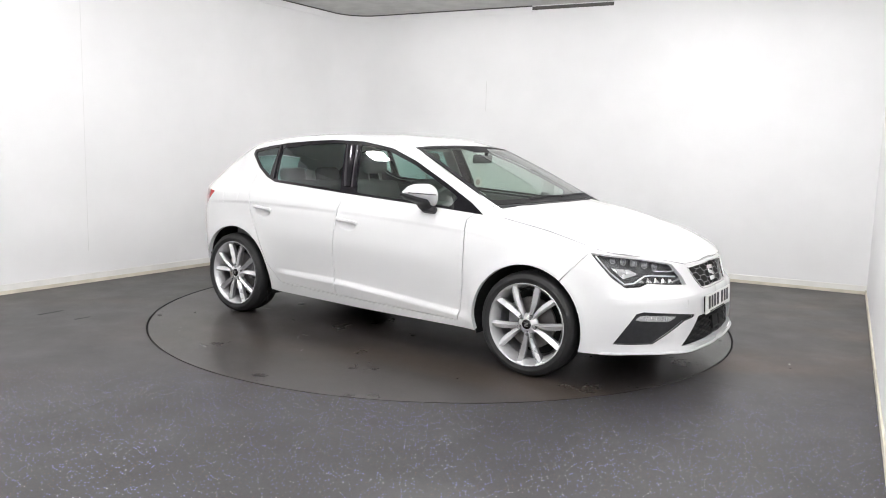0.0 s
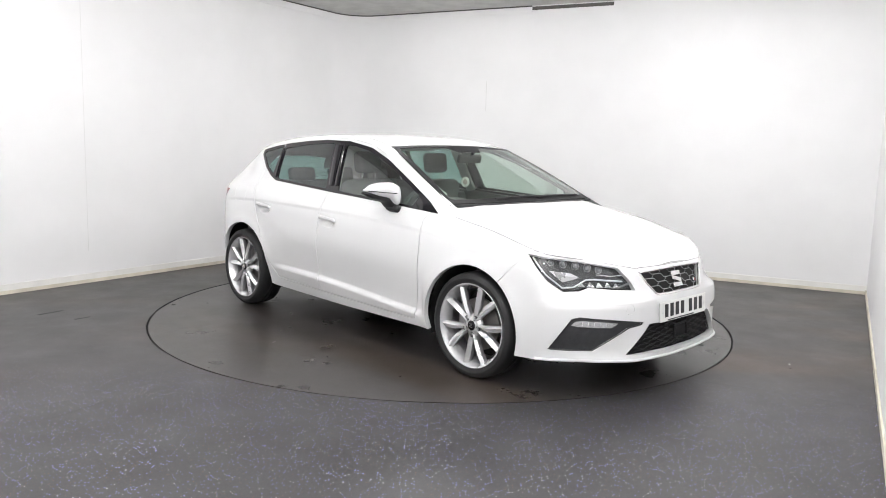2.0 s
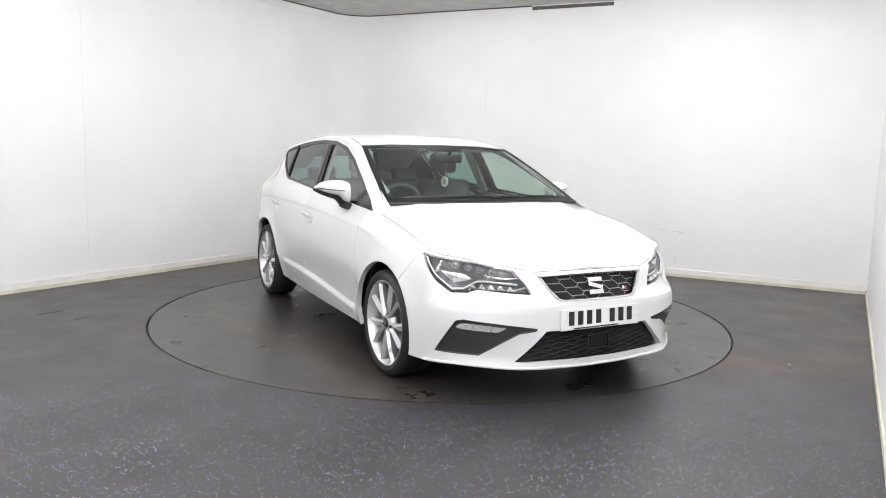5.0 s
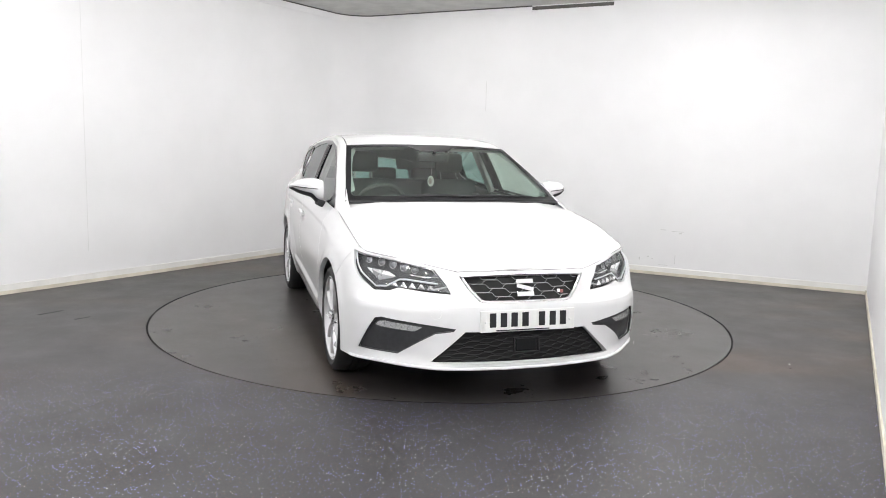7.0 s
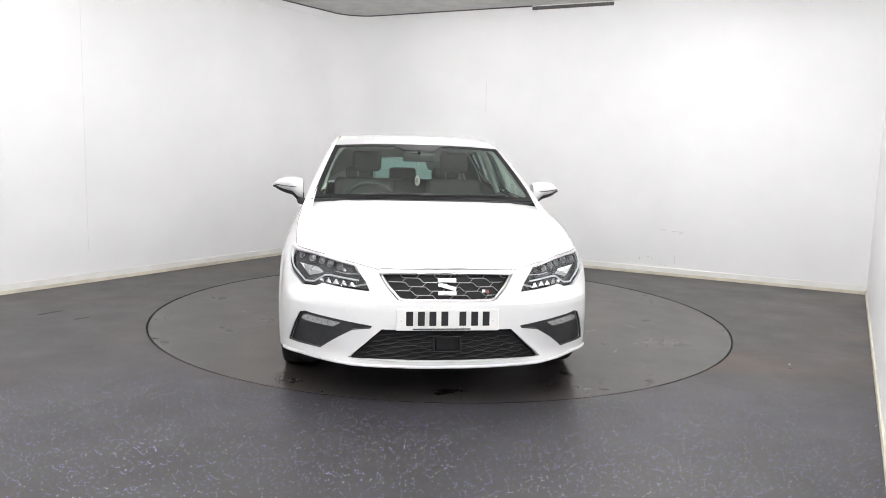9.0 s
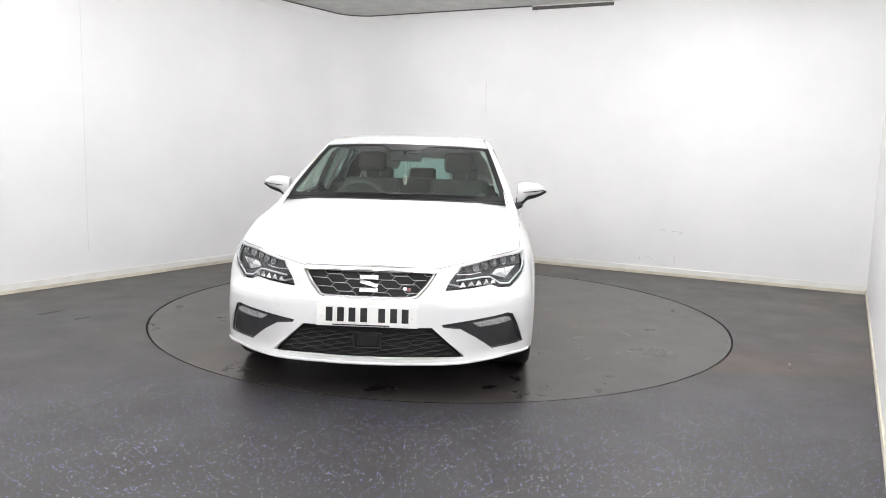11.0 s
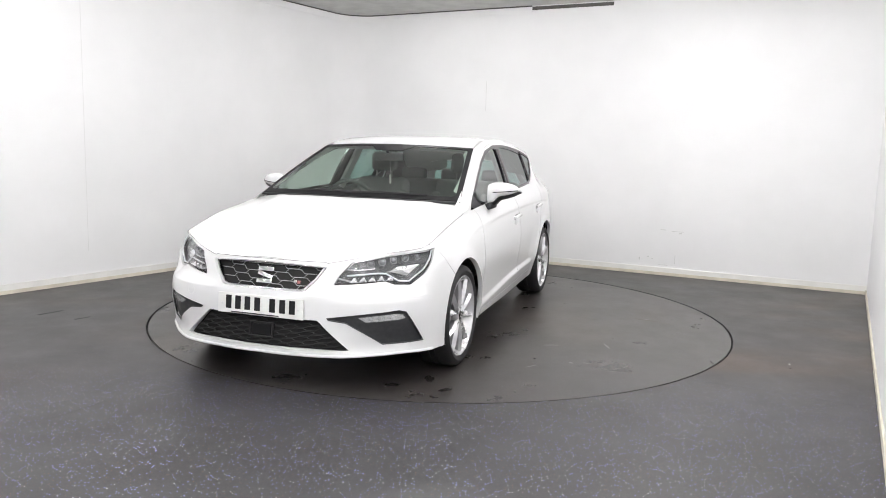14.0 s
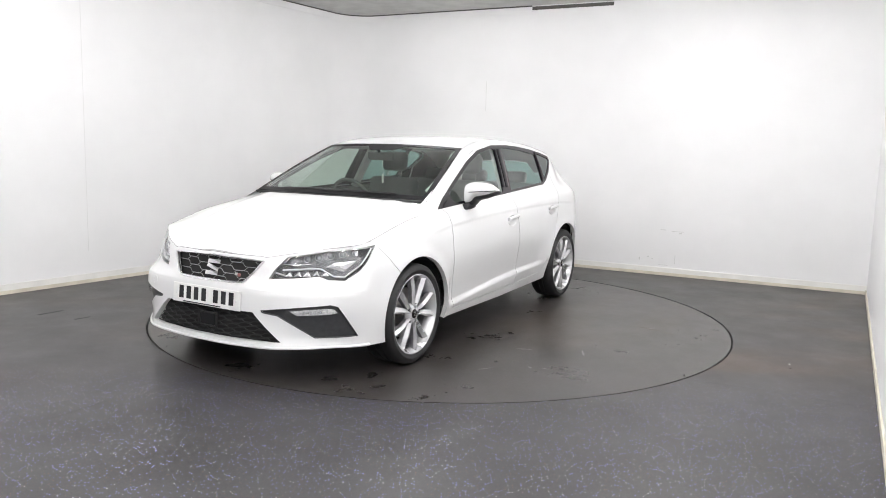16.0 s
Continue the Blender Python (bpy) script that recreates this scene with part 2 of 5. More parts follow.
def strip(name, line, d0, d1, low, high, mat, smooth=True):
    """An upright band along a plan polyline, between two offsets from it."""
    inner, outer = offset_line(line, d0), offset_line(line, d1)
    n = len(line)
    verts = [(*q, z) for q in inner for z in (low, high)] + [(*q, z) for q in outer for z in (low, high)]
    faces = []
    for i in range(n - 1):
        a, b, c, d = 2 * i, 2 * i + 1, 2 * i + 2, 2 * i + 3
        o = 2 * n
        faces += [(a, c, d, b), (o + a, o + b, o + d, o + c), (b, d, o + d, o + b), (a, o + a, o + c, c)]
    faces += [(0, 1, 2 * n + 1, 2 * n), (2 * n - 2, 4 * n - 2, 4 * n - 1, 2 * n - 1)]
    ob = mesh_object(name, verts, faces, mat)
    ob.data.set_sharp_from_angle(angle=radians(30))
    return ob


MAIN_LINE = [LEFT_END] + ARC + [FAR_END]
tagged(strip("wall_main", MAIN_LINE, 0.0, T, 0, CEILING, MAT_WALL), "white painted studio wall with a rounded corner", "wall", kind="structure")
tagged(strip("wall_side", [FAR_END, SIDE_END], 0.0, T, 0, CEILING, MAT_WALL), "white painted side wall of the studio", "wall", kind="structure")
tagged(strip("wall_back", [SIDE_END, LEFT_END], 0.0, T, 0, CEILING, MAT_WALL), "white painted wall behind the camera", "wall", kind="structure")
tagged(strip("baseboard_main", MAIN_LINE, -0.016, -0.001, 0, 0.085, MAT_TRIM), "white painted skirting board along the wall", "baseboard", kind="structure")
tagged(strip("baseboard_foot", MAIN_LINE, -0.021, -0.017, 0, 0.032, MAT_FOOT), "cream yellowed strip along the foot of the skirting", "baseboard", kind="structure")
tagged(strip("baseboard_side", [tuple(Vector(FAR_END) + SIDE_DIR * 0.02), SIDE_END], -0.012, -0.001, 0, 0.045, MAT_FOOT), "low cream skirting strip along the side wall", "baseboard", kind="structure")
plan = [LEFT_END] + ARC + [FAR_END, SIDE_END]
grown = [(x * 1.06, y * 1.06) for x, y in plan]
tagged(part("ceiling", prism(grown, CEILING, CEILING + 0.1), MAT_CEIL, None), "grey mottled ceiling board", "ceiling", kind="structure")

# dark strip that paints the shade of the gap along the ceiling
tagged(strip("trim_shadow", [tuple(Vector(CORNER) + LEFT_DIR * 6)] + ARC + [tuple(Vector(CORNER).lerp(Vector(FAR_END), 0.405))], -0.018, -0.014, CEILING - 0.014, CEILING - 0.001, MAT_SLOT), "thin dark joint between wall and ceiling", "trim", kind="structure")
# a proud band under the ceiling, then a dark strip for a slot's shade
BAND_END = tuple(Vector(CORNER).lerp(Vector(FAR_END), 0.405))
tagged(strip("trim_band", [tuple(Vector(CORNER) + LEFT_DIR * 6)] + ARC + [BAND_END], -0.012, -0.001, CEILING - 0.085, CEILING, MAT_WALL), "white band round the top of the wall", "trim", kind="structure")
SLOT_END = tuple(Vector(CORNER).lerp(Vector(FAR_END), 0.56))
tagged(strip("trim_slot", [BAND_END, SLOT_END], -0.006, -0.001, CEILING - 0.05, CEILING - 0.012, MAT_SLOT), "dark open slot under the ceiling", "trim", kind="structure")


def wall_seam(s, low, high):
    a, b = Vector(CORNER), Vector(FAR_END)
    t = (b - a).normalized()
    q = a + t * s
    return strip("trim_seam", [tuple(q), tuple(q + t * 0.006)], -0.003, -0.0005, low, high, MAT_SEAM)


left_seam = Vector(CORNER) + LEFT_DIR * LEFT_SEAM
tagged(strip("trim_seam", [tuple(left_seam + LEFT_DIR * 0.0025), tuple(left_seam)], -0.0016, -0.0005, 0.30, CEILING - 0.10, MAT_SEAM), "faint vertical board joint in the white wall", "wall joint", kind="structure")
tagged(wall_seam(1.935, 1.80, 2.15), "faint vertical board joint in the white wall", "wall joint", kind="structure")
MAT_MARK = simple("wall_scuff", (0.70, 0.70, 0.69), 0.6, vary=0.1, scale=40)


def wall_mark(s, z, w, h):
    a, b = Vector(CORNER), Vector(FAR_END)
    t = (b - a).normalized()
    q = a + t * s
    return tagged(strip("trim_mark", [tuple(q), tuple(q + t * w)], -0.0025, -0.0005, z, z + h, MAT_MARK), "faint scuff on the white wall", "wall scuff", kind="structure")


for mark in ((4.10, 0.500, 0.06, 0.008), (4.22, 0.490, 0.13, 0.006), (4.30, 0.470, 0.03, 0.010), (3.88, 0.150, 0.012, 0.03), (3.97, 0.19, 0.02, 0.012), (4.02, 0.17, 0.015, 0.008), (4.27, 0.13, 0.006, 0.10), (4.10, 0.11, 0.10, 0.006)):
    wall_mark(*mark)
RADIUS = 2.250
ring = [(RADIUS * math.cos(2 * math.pi * k / 128), RADIUS * math.sin(2 * math.pi * k / 128)) for k in range(128)]


def floor_sheet():
    """The floor round the turntable: an outer plan with a round hole."""
    outer = [Vector(q) for q in grown]
    hole = [((RADIUS + 0.013) * math.cos(2 * math.pi * k / 128), 0.009 + (RADIUS + 0.013) * math.sin(2 * math.pi * k / 128)) for k in range(128)]
    n = len(outer)
    pts = outer + [Vector(q) for q in hole]
    edges = [(i, (i + 1) % n) for i in range(n)] + [(n + i, n + (i + 1) % 128) for i in range(128)]
    vs, es, fs, *_ = geometry.delaunay_2d_cdt(pts, edges, [], 1, 1e-6)
    faces = []
    for f in fs:
        c = sum((vs[i] for i in f), Vector((0, 0))) / len(f)
        if (c - Vector((0, 0.009))).length > RADIUS + 0.009:
            faces.append(f)
    return mesh_object("floor", [(v.x, v.y, 0) for v in vs], faces, MAT_FLOOR, smooth=False)


tagged(floor_sheet(), "dark grey speckled vinyl floor with brownish marks", "floor", kind="structure")
tagged(part("floor_pit", prism([(x * 1.02, y * 1.02) for x, y in ring], -0.12, -0.03), MAT_LINE, None), "black gap below the turntable edge", "floor", kind="structure")

turntable = tagged(new("turntable"), "round turntable faced with dark speckled vinyl, flush with the floor", "turntable")
part("deck", prism([(x * (RADIUS - 0.006) / RADIUS, y * (RADIUS - 0.006) / RADIUS) for x, y in ring], -0.028, 0.0), MAT_TABLE, turntable)
part("edge_band", tube([(x * (RADIUS - 0.006) / RADIUS, y * (RADIUS - 0.006) / RADIUS, -0.012) for x, y in ring], 0.006, 6, True), MAT_LINE, turntable, "thin black edge of the turntable")


def ceiling_light():
    base = new("ceiling_light")
    # fixture shape assumed: a deep box, so its sides light the walls
    part("diffuser", box((0.20, 0.20, 0.065), pose(0, 0, -0.047), 0.012, 2), MAT_LAMP, base)
    for sx, sy, w, d in ((0, 0.115, 0.26, 0.03), (0, -0.115, 0.26, 0.03), (0.115, 0, 0.03, 0.20), (-0.115, 0, 0.03, 0.20)):
        part("frame", box((w, d, 0.05), pose(sx, sy, 0.002), 0.004, 1), MAT_ALU, base)
    return tagged(base, "white square surface-mounted ceiling light, switched on", "ceiling light", "studio ceiling lights")


# unseen lights: one set by its window reflection, others added to even the walls
LIGHTS = [(-0.25, 1.76), (-1.75, -0.62), (2.08, 0.55), (2.60, -0.45), (-2.76, -0.96), (-3.35, -3.20), (-4.80, -4.95),
          (-0.60, -2.25), (1.35, -1.75), (0.65, -3.05), (-2.05, -3.60), (-0.60, -4.10), (-3.00, -5.30), (-1.60, -5.40), (-0.75, -6.80),
          (0.45, -4.70), (0.35, -5.60), (0.55, -0.70)]
first_light = ceiling_light()
first_light.matrix_basis = pose(*LIGHTS[0], CEILING - 0.03, 0, 0, 57)
for lx, ly in LIGHTS[1:]:
    copy_thing(first_light, pose(lx, ly, CEILING - 0.03, 0, 0, 57))

# ---------------------------------------------------------------- car: surfaces
# car space: x forward, y to its left, z up; origin on the ground midway between the axles
WIDTH = curve([-2.05, -1.85, -1.75, -1.63, -1.5, -1.3, -0.5, 0.3, 0.9, 1.3, 1.7, 1.95], [0.50, 0.690, 0.765, 0.828, 0.848, 0.853, 0.872, 0.890, 0.900, 0.908, 0.885, 0.80])
BELT = curve([-1.9, -1.3, -0.93, -0.2, 0.95, 1.4, 1.75], [1.075, 1.065, 1.046, 1.0, 0.932, 0.873, 0.800])
TUCK = curve([-0.80, -0.70, -0.60, -0.40, -0.22, -0.13, -0.06, 0.0, 0.12, 0.36, 0.50], [0.060, 0.030, 0.008, 0.0, 0.010, 0.024, 0.056, 0.092, 0.140, 0.250, 0.33])
CREASE = curve([-1.7, -1.1, -0.2, 0.86, 1.2], [0.87, 0.895, 0.885, 0.838, 0.80])
SKIRT = curve([-0.85, -0.23, 0.88], [0.415, 0.405, 0.335])
FRONT_ARCH, REAR_ARCH = (1.313, 0.312, 0.362), (-1.292, 0.312, 0.378)
HUBS = ((1.318, 0.884), (-1.318, 0.838))


def smooth01(t):
    t = max(0.0, min(1.0, t))
    return t * t * (3 - 2 * t)


def half_width(x, z):
    y = WIDTH(x) - TUCK(z - BELT(x))
    y -= 0.06 * smooth01((-1.22 - x) / 0.3) * smooth01((z - 0.95) / 0.16)
    # shoulder crease: the flank steps in just below it
    d = z - CREASE(x)
    fade = smooth01((1.25 - x) / 0.35) * smooth01((x + 1.75) / 0.4)
    if d < 0:
        y -= 0.0075 * fade * math.exp(d / 0.07) * smooth01(-d / 0.030)
    # skirt: lower door ledge that grows towards the front
    if -0.92 < x < 0.95:
        s = SKIRT(x) - z
        grow = smooth01((x + 0.92) / 0.25) * smooth01((0.95 - x) / 0.06)
        y -= 0.020 * grow * smooth01((0.30 - abs(s)) / 0.30) * (1 - smooth01(s / 0.05))
    # flared lips round the wheels
    for ax, az, ar in (FRONT_ARCH, REAR_ARCH):
        r = math.hypot(x - ax, z - az)
        y += 0.012 * math.exp(-(((r - ar) / 0.05) ** 2)) * (1 if z < 0.8 else 0)
    return y


def side_surface(x, z):
    return Vector((x, half_width(x, z), z))


NOSE_X = 1.3
NOSE_PHI = [0, 17, 25, 32, 45, 55, 66]
NOSE_Z = [0.20, 0.27, 0.35, 0.41, 0.50, 0.528, 0.58, 0.68, 0.78]
BREAK = ((0.523, 4, 5, 0.82), (0.534, 5, 6, 0.115))     # rows that tighten the crease under the headlights
NOSE_R = [curve(NOSE_PHI, row) for row in (
    [0.885, 0.918, 0.955, 0.985, 0.980, 0.975, 0.960],
    [0.888, 0.922, 0.950, 0.968, 0.968, 0.980, 0.970],
    [0.880, 0.915, 0.945, 0.966, 0.990, 0.995, 0.975],
    [0.872, 0.908, 0.942, 0.970, 1.000, 1.002, 0.977],
    [0.866, 0.900, 0.935, 0.965, 0.995, 0.998, 0.975],
    [0.863, 0.896, 0.929, 0.957, 0.986, 0.988, 0.970],
    [0.852, 0.877, 0.893, 0.908, 0.930, 0.940, 0.952],
    [0.810, 0.838, 0.860, 0.876, 0.895, 0.905, 0.915],
    [0.690, 0.750, 0.795, 0.825, 0.862, 0.880, 0.892])]


def nose_radius(phi, z):
    a = min(abs(phi), 80.0)
    rows = [f(a) for f in NOSE_R]
    knots = list(zip(NOSE_Z, rows)) + [(bz, rows[i] + (rows[j] - rows[i]) * k) for bz, i, j, k in BREAK]
    knots.sort()
    r = curve([q[0] for q in knots], [q[1] for q in knots])(z)
    w = smooth01((a - 50) / 13)
    if w > 0:
        y, t = 0.88, math.tan(radians(a))
        for _ in range(8):
            y = 0.5 * y + 0.5 * half_width(NOSE_X + y / t, z)
        r = r * (1 - w) + w * y / math.sin(radians(a))
    return r


def nose_surface(phi, z, inset=0.0):
    r = nose_radius(phi, z) - inset
    return Vector((NOSE_X + r * math.cos(radians(phi)), r * math.sin(radians(phi)), z))


TAIL_X = -1.3
TAIL_PHI = [0, 25, 45, 66]
TAIL_Z = [0.24, 0.40, 0.60, 0.80, 0.98]
TAIL_R = [curve(TAIL_PHI, row) for row in (
    [0.71, 0.75, 0.80, 0.84], [0.775, 0.80, 0.835, 0.865], [0.78, 0.80, 0.835, 0.865], [0.735, 0.77, 0.81, 0.845], [0.665, 0.68, 0.72, 0.77])]


def tail_surface(phi, z, inset=0.0):
    a = abs(phi)
    r = curve(TAIL_Z, [f(a) for f in TAIL_R])(z) - inset
    w = smooth01((a - 48) / 16)
    if w > 0:
        y, t = 0.82, math.tan(radians(a))
        for _ in range(8):
            y = 0.5 * y + 0.5 * half_width(TAIL_X - y / t, z)
        r = r * (1 - w) + w * (y / math.sin(radians(a)) - inset)
    return Vector((TAIL_X - r * math.cos(radians(phi)), r * math.sin(radians(phi)), z))


BONNET_SIDE = [(1.0, 0.946), (1.10, 0.924), (1.40, 0.872), (1.68, 0.799)]
BONNET_NOSE = [(60.0, 0.781), (48.5, 0.757), (33.2, 0.722), (24.8, 0.699)]
edge_points = [Vector((x, half_width(x, z) - 0.005, z)) for x, z in BONNET_SIDE] + [nose_surface(a, z) for a, z in BONNET_NOSE]
BONNET_C = curve([0.9, 1.12, 1.4, 1.75, 1.95, 2.04, 2.08, 2.105], [1.035, 0.998, 0.945, 0.861, 0.795, 0.748, 0.720, 0.705])
BONNET_Y = curve([q.x for q in edge_points], [q.y for q in edge_points])
BONNET_E = curve([q.x for q in edge_points], [q.z for q in edge_points])


def bonnet_surface(x, y):
    k = min(1.0, abs(y) / BONNET_Y(x))
    zc, ze = BONNET_C(x), BONNET_E(x)
    z = zc - (zc - ze) * k ** 2.6
    # two raised lines that run from the screen to the grille corners
    line = 0.36 + 0.20 * (2.085 - x) / 1.1
    return Vector((x, y, z + 0.006 * math.exp(-(((abs(y) - line) / 0.05) ** 2)) * smooth01((2.05 - x) / 0.2)))


ROOF_C = curve([-1.75, -1.5, -1.1, -0.7, -0.3, 0.0, 0.2, 0.34], [1.262, 1.325, 1.398, 1.428, 1.432, 1.414, 1.383, 1.350])
ROOF_Y = curve([-1.75, -1.3, -0.9, -0.4, 0.0, 0.27, 0.4], [0.435, 0.535, 0.560, 0.567, 0.577, 0.604, 0.62])
ROOF_E = curve([-1.75, -1.52, -1.3, -0.9, -0.4, 0.0, 0.27, 0.4], [1.175, 1.270, 1.335, 1.388, 1.412, 1.388, 1.332, 1.29])


def roof_surface(x, y):
    k = min(1.0, abs(y) / ROOF_Y(x))
    zc, ze = ROOF_C(x), ROOF_E(x)
    return Vector((x, y, zc - (zc - ze) * k ** 3.0))


def screen_surface(u, v, inset=0.0):
    low = Vector((1.125 - 0.155 * u * u, 0.742 * u, 1.0 - 0.012 * u * u))
    top = Vector((0.325 - 0.060 * u * u, 0.604 * u, 1.350 - 0.018 * u * u))
    q = low.lerp(top, v)
    return q + Vector((0.35, 0, 0.85)) * (0.045 * v * (1 - v) + 0.006 - inset)


def hatch_surface(u, v, inset=0.0):
    low = Vector((-1.985 + 0.13 * u * u, 0.56 * u, 0.970))
    top = Vector((-1.715 + 0.05 * u * u, 0.435 * u, 1.262 - 0.065 * u * u))
    q = low.lerp(top, v)
    return q + Vector((-0.8, 0, 0.5)) * (0.05 * v * (1 - v) - inset)


# ---------------------------------------------------------------- car: trimmed panels
def inside(q, poly):
    x, y = q
    hit = False
    j = len(poly) - 1
    for i in range(len(poly)):
        (xi, yi), (xj, yj) = poly[i], poly[j]
        if (yi > y) != (yj > y) and x < (xj - xi) * (y - yi) / (yj - yi) + xi:
            hit = not hit
        j = i
    return hit


def dense(poly, step, closed=True):
    out = []
    n = len(poly)
    for i in range(n if closed else n - 1):
        a, b = Vector(poly[i]), Vector(poly[(i + 1) % n])
        k = max(1, math.ceil((b - a).length / step))
        out += [tuple(a.lerp(b, j / k)) for j in range(k)]
    return out if closed else out + [tuple(poly[-1])]


def rounded(poly, cut, steps=3):
    """Round the corners of a polygon; cut is the length taken off each side of a corner."""
    out = []
    n = len(poly)
    for i in range(n):
        p, a, b = Vector(poly[i]), Vector(poly[i - 1]), Vector(poly[(i + 1) % n])
        c0 = p + (a - p) * min(0.45, cut / max(1e-6, (a - p).length))
        c1 = p + (b - p) * min(0.45, cut / max(1e-6, (b - p).length))
        for k in range(steps + 1):
            t = k / steps
            out.append(tuple(c0 * (1 - t) ** 2 + p * 2 * t * (1 - t) + c1 * t * t))
    return out


def ribbon(line, w):
    """A thin polygon along a polyline: a shut line."""
    l, r = [], []
    for i, q in enumerate(line):
        a, b = Vector(line[max(0, i - 1)]), Vector(line[min(len(line) - 1, i + 1)])
        t = (b - a).normalized()
        n = Vector((-t.y, t.x)) * w / 2
        l.append(tuple(Vector(q) + n))
        r.append(tuple(Vector(q) - n))
    return l + r[::-1]


def trimmed(outer, regions, step, aspect=1.0, lines=()):
    """Triangulate a plan of regions: returns the 2D points and, for each region's name, its triangles. aspect scales the first coordinate."""
    polys = [dense([(a * aspect, b) for a, b in poly], step) for poly in [outer] + [r[1] for r in regions]]
    pts, edges = [], []
    for poly in polys:
        k = len(pts)
        pts += [Vector(q) for q in poly]
        edges += [(k + i, k + (i + 1) % len(poly)) for i in range(len(poly))]
    for line in lines:
        run = dense([(a * aspect, b) for a, b in line], step * 0.8, False)
        run = [q for q in run if inside(q, polys[0])]
        k = len(pts)
        pts += [Vector(q) for q in run]
        edges += [(k + i, k + i + 1) for i in range(len(run) - 1) if (Vector(run[i]) - Vector(run[i + 1])).length < step * 1.5]
    marks = np.array([tuple(q) for q in pts])
    ring = polys[0]
    xs, ys = [q[0] for q in ring], [q[1] for q in ring]
    gx = np.arange(min(xs) + step / 2, max(xs), step)
    gy = np.arange(min(ys) + step / 2, max(ys), step * 0.9)
    for j, y in enumerate(gy):
        for x in gx + (step / 2 if j % 2 else 0):
            if inside((x, y), ring) and np.min((marks[:, 0] - x) ** 2 + (marks[:, 1] - y) ** 2) > (0.55 * step) ** 2:
                pts.append(Vector((x, y)))
    vs, _, fs, *_ = geometry.delaunay_2d_cdt(pts, edges, [], 0, 1e-7)
    named = {}
    for f in fs:
        c = (vs[f[0]] + vs[f[1]] + vs[f[2]]) / 3
        if not inside(c, ring):
            continue
        area = (vs[f[1]] - vs[f[0]]).cross(vs[f[2]] - vs[f[0]])
        if abs(area) < 1e-10:
            continue
        f = f if area > 0 else [f[0], f[2], f[1]]
        name = "rest"
        for (rn, _), poly in zip(regions, polys[1:]):
            if inside(c, poly):
                name = rn
                break
        named.setdefault(name, []).append(tuple(f))
    return [(v.x / aspect, v.y) for v in vs], named


def panel(name, plan, tris, surface, mat, parent, mirror=False, flip=False, lip=0.012, inset=0.0, label=""):
    """One trimmed panel, with its edges turned inwards by lip."""
    used = sorted({i for f in tris for i in f})
    index = {i: k for k, i in enumerate(used)}
    verts, normals = [], []
    e = 1e-3
    for i in used:
        a, b = plan[i]
        q = surface(a, b)
        n = (surface(a + e, b) - surface(a - e, b)).cross(surface(a, b + e) - surface(a, b - e)).normalized()
        if flip:
            n = -n
        q = q - n * inset
        if mirror:
            q, n = Vector((q.x, -q.y, q.z)), Vector((n.x, -n.y, n.z))
        verts.append(q)
        normals.append(n)
    turn = flip != mirror
    faces = [tuple(index[i] for i in (f[::-1] if turn else f)) for f in tris]
    if lip:
        count = {}
        for f in faces:
            for a, b in zip(f, f[1:] + f[:1]):
                count[(a, b)] = 1
        for a, b in [k for k in count if (k[1], k[0]) not in count]:
            k = len(verts)
            va, vb, na, nb = verts[a], verts[b], normals[a], normals[b]
            verts += [va, vb, vb - nb * lip, va - na * lip]
            out = (vb - va).cross(na).normalized()
            normals += [out] * 4
            faces.append((k + 1, k, k + 3, k + 2))
    return child(mesh_object(name, verts, faces, mat, normals=normals), parent, label)


def grid_panel(name, surface, us, vs, mat, parent, label="", flip=False):
    verts = [surface(u, v) for v in vs for u in us]
    n = len(us)
    faces = []
    for j in range(len(vs) - 1):
        for i in range(n - 1):
            f = (j * n + i, j * n + i + 1, (j + 1) * n + i + 1, (j + 1) * n + i)
            faces.append(f[::-1] if flip else f)
    return child(mesh_object(name, verts, faces, mat), parent, label)


def steps(a, b, n):
    return [a + (b - a) * k / n for k in range(n + 1)]


car = tagged(new("car"), "white five-door hatchback car with silver alloy wheels, parked on the turntable", "car")


def arc(arch, a0, a1, n):
    x, z, r = arch
    return [(x + r * math.cos(radians(a)), z + r * math.sin(radians(a))) for a in steps(a0, a1, n)]


DLO_TOP = [(-1.262, 1.252), (-1.255, 1.284), (-1.1, 1.315), (-0.907, 1.342), (-0.65, 1.364), (-0.449, 1.373), (-0.17, 1.367), (0.108, 1.325), (0.344, 1.243), (0.634, 1.110), (0.847, 1.004)]
DLO = [(0.955, 0.934), (0.5, 0.962), (-0.2, 1.0), (-0.93, 1.046), (-1.03, 1.080), (-1.14, 1.145)] + DLO_TOP
FRONT_GLASS = [(0.70, 0.966), (0.3, 0.990), (-0.105, 1.012), (-0.185, 1.342), (-0.10, 1.337), (0.10, 1.300), (0.33, 1.222), (0.60, 1.098), (0.74, 1.030)]
REAR_GLASS = [(-0.255, 1.020), (-0.6, 1.044), (-0.925, 1.066), (-0.955, 1.300), (-0.7, 1.333), (-0.45, 1.349), (-0.335, 1.349)]
QUARTER_GLASS = [(-1.005, 1.092), (-1.12, 1.155), (-1.232, 1.250), (-1.225, 1.268), (-1.1, 1.292), (-0.995, 1.312)]
EDGE_TOP = [(1.055, 0.933), (0.99, 0.948), (0.862, 1.012), (0.645, 1.124), (0.352, 1.258), (0.113, 1.341), (-0.17, 1.383), (-0.449, 1.389), (-0.65, 1.380), (-0.907, 1.358), (-1.1, 1.332), (-1.27, 1.298), (-1.45, 1.200), (-1.62, 1.080), (-1.77, 0.965)]
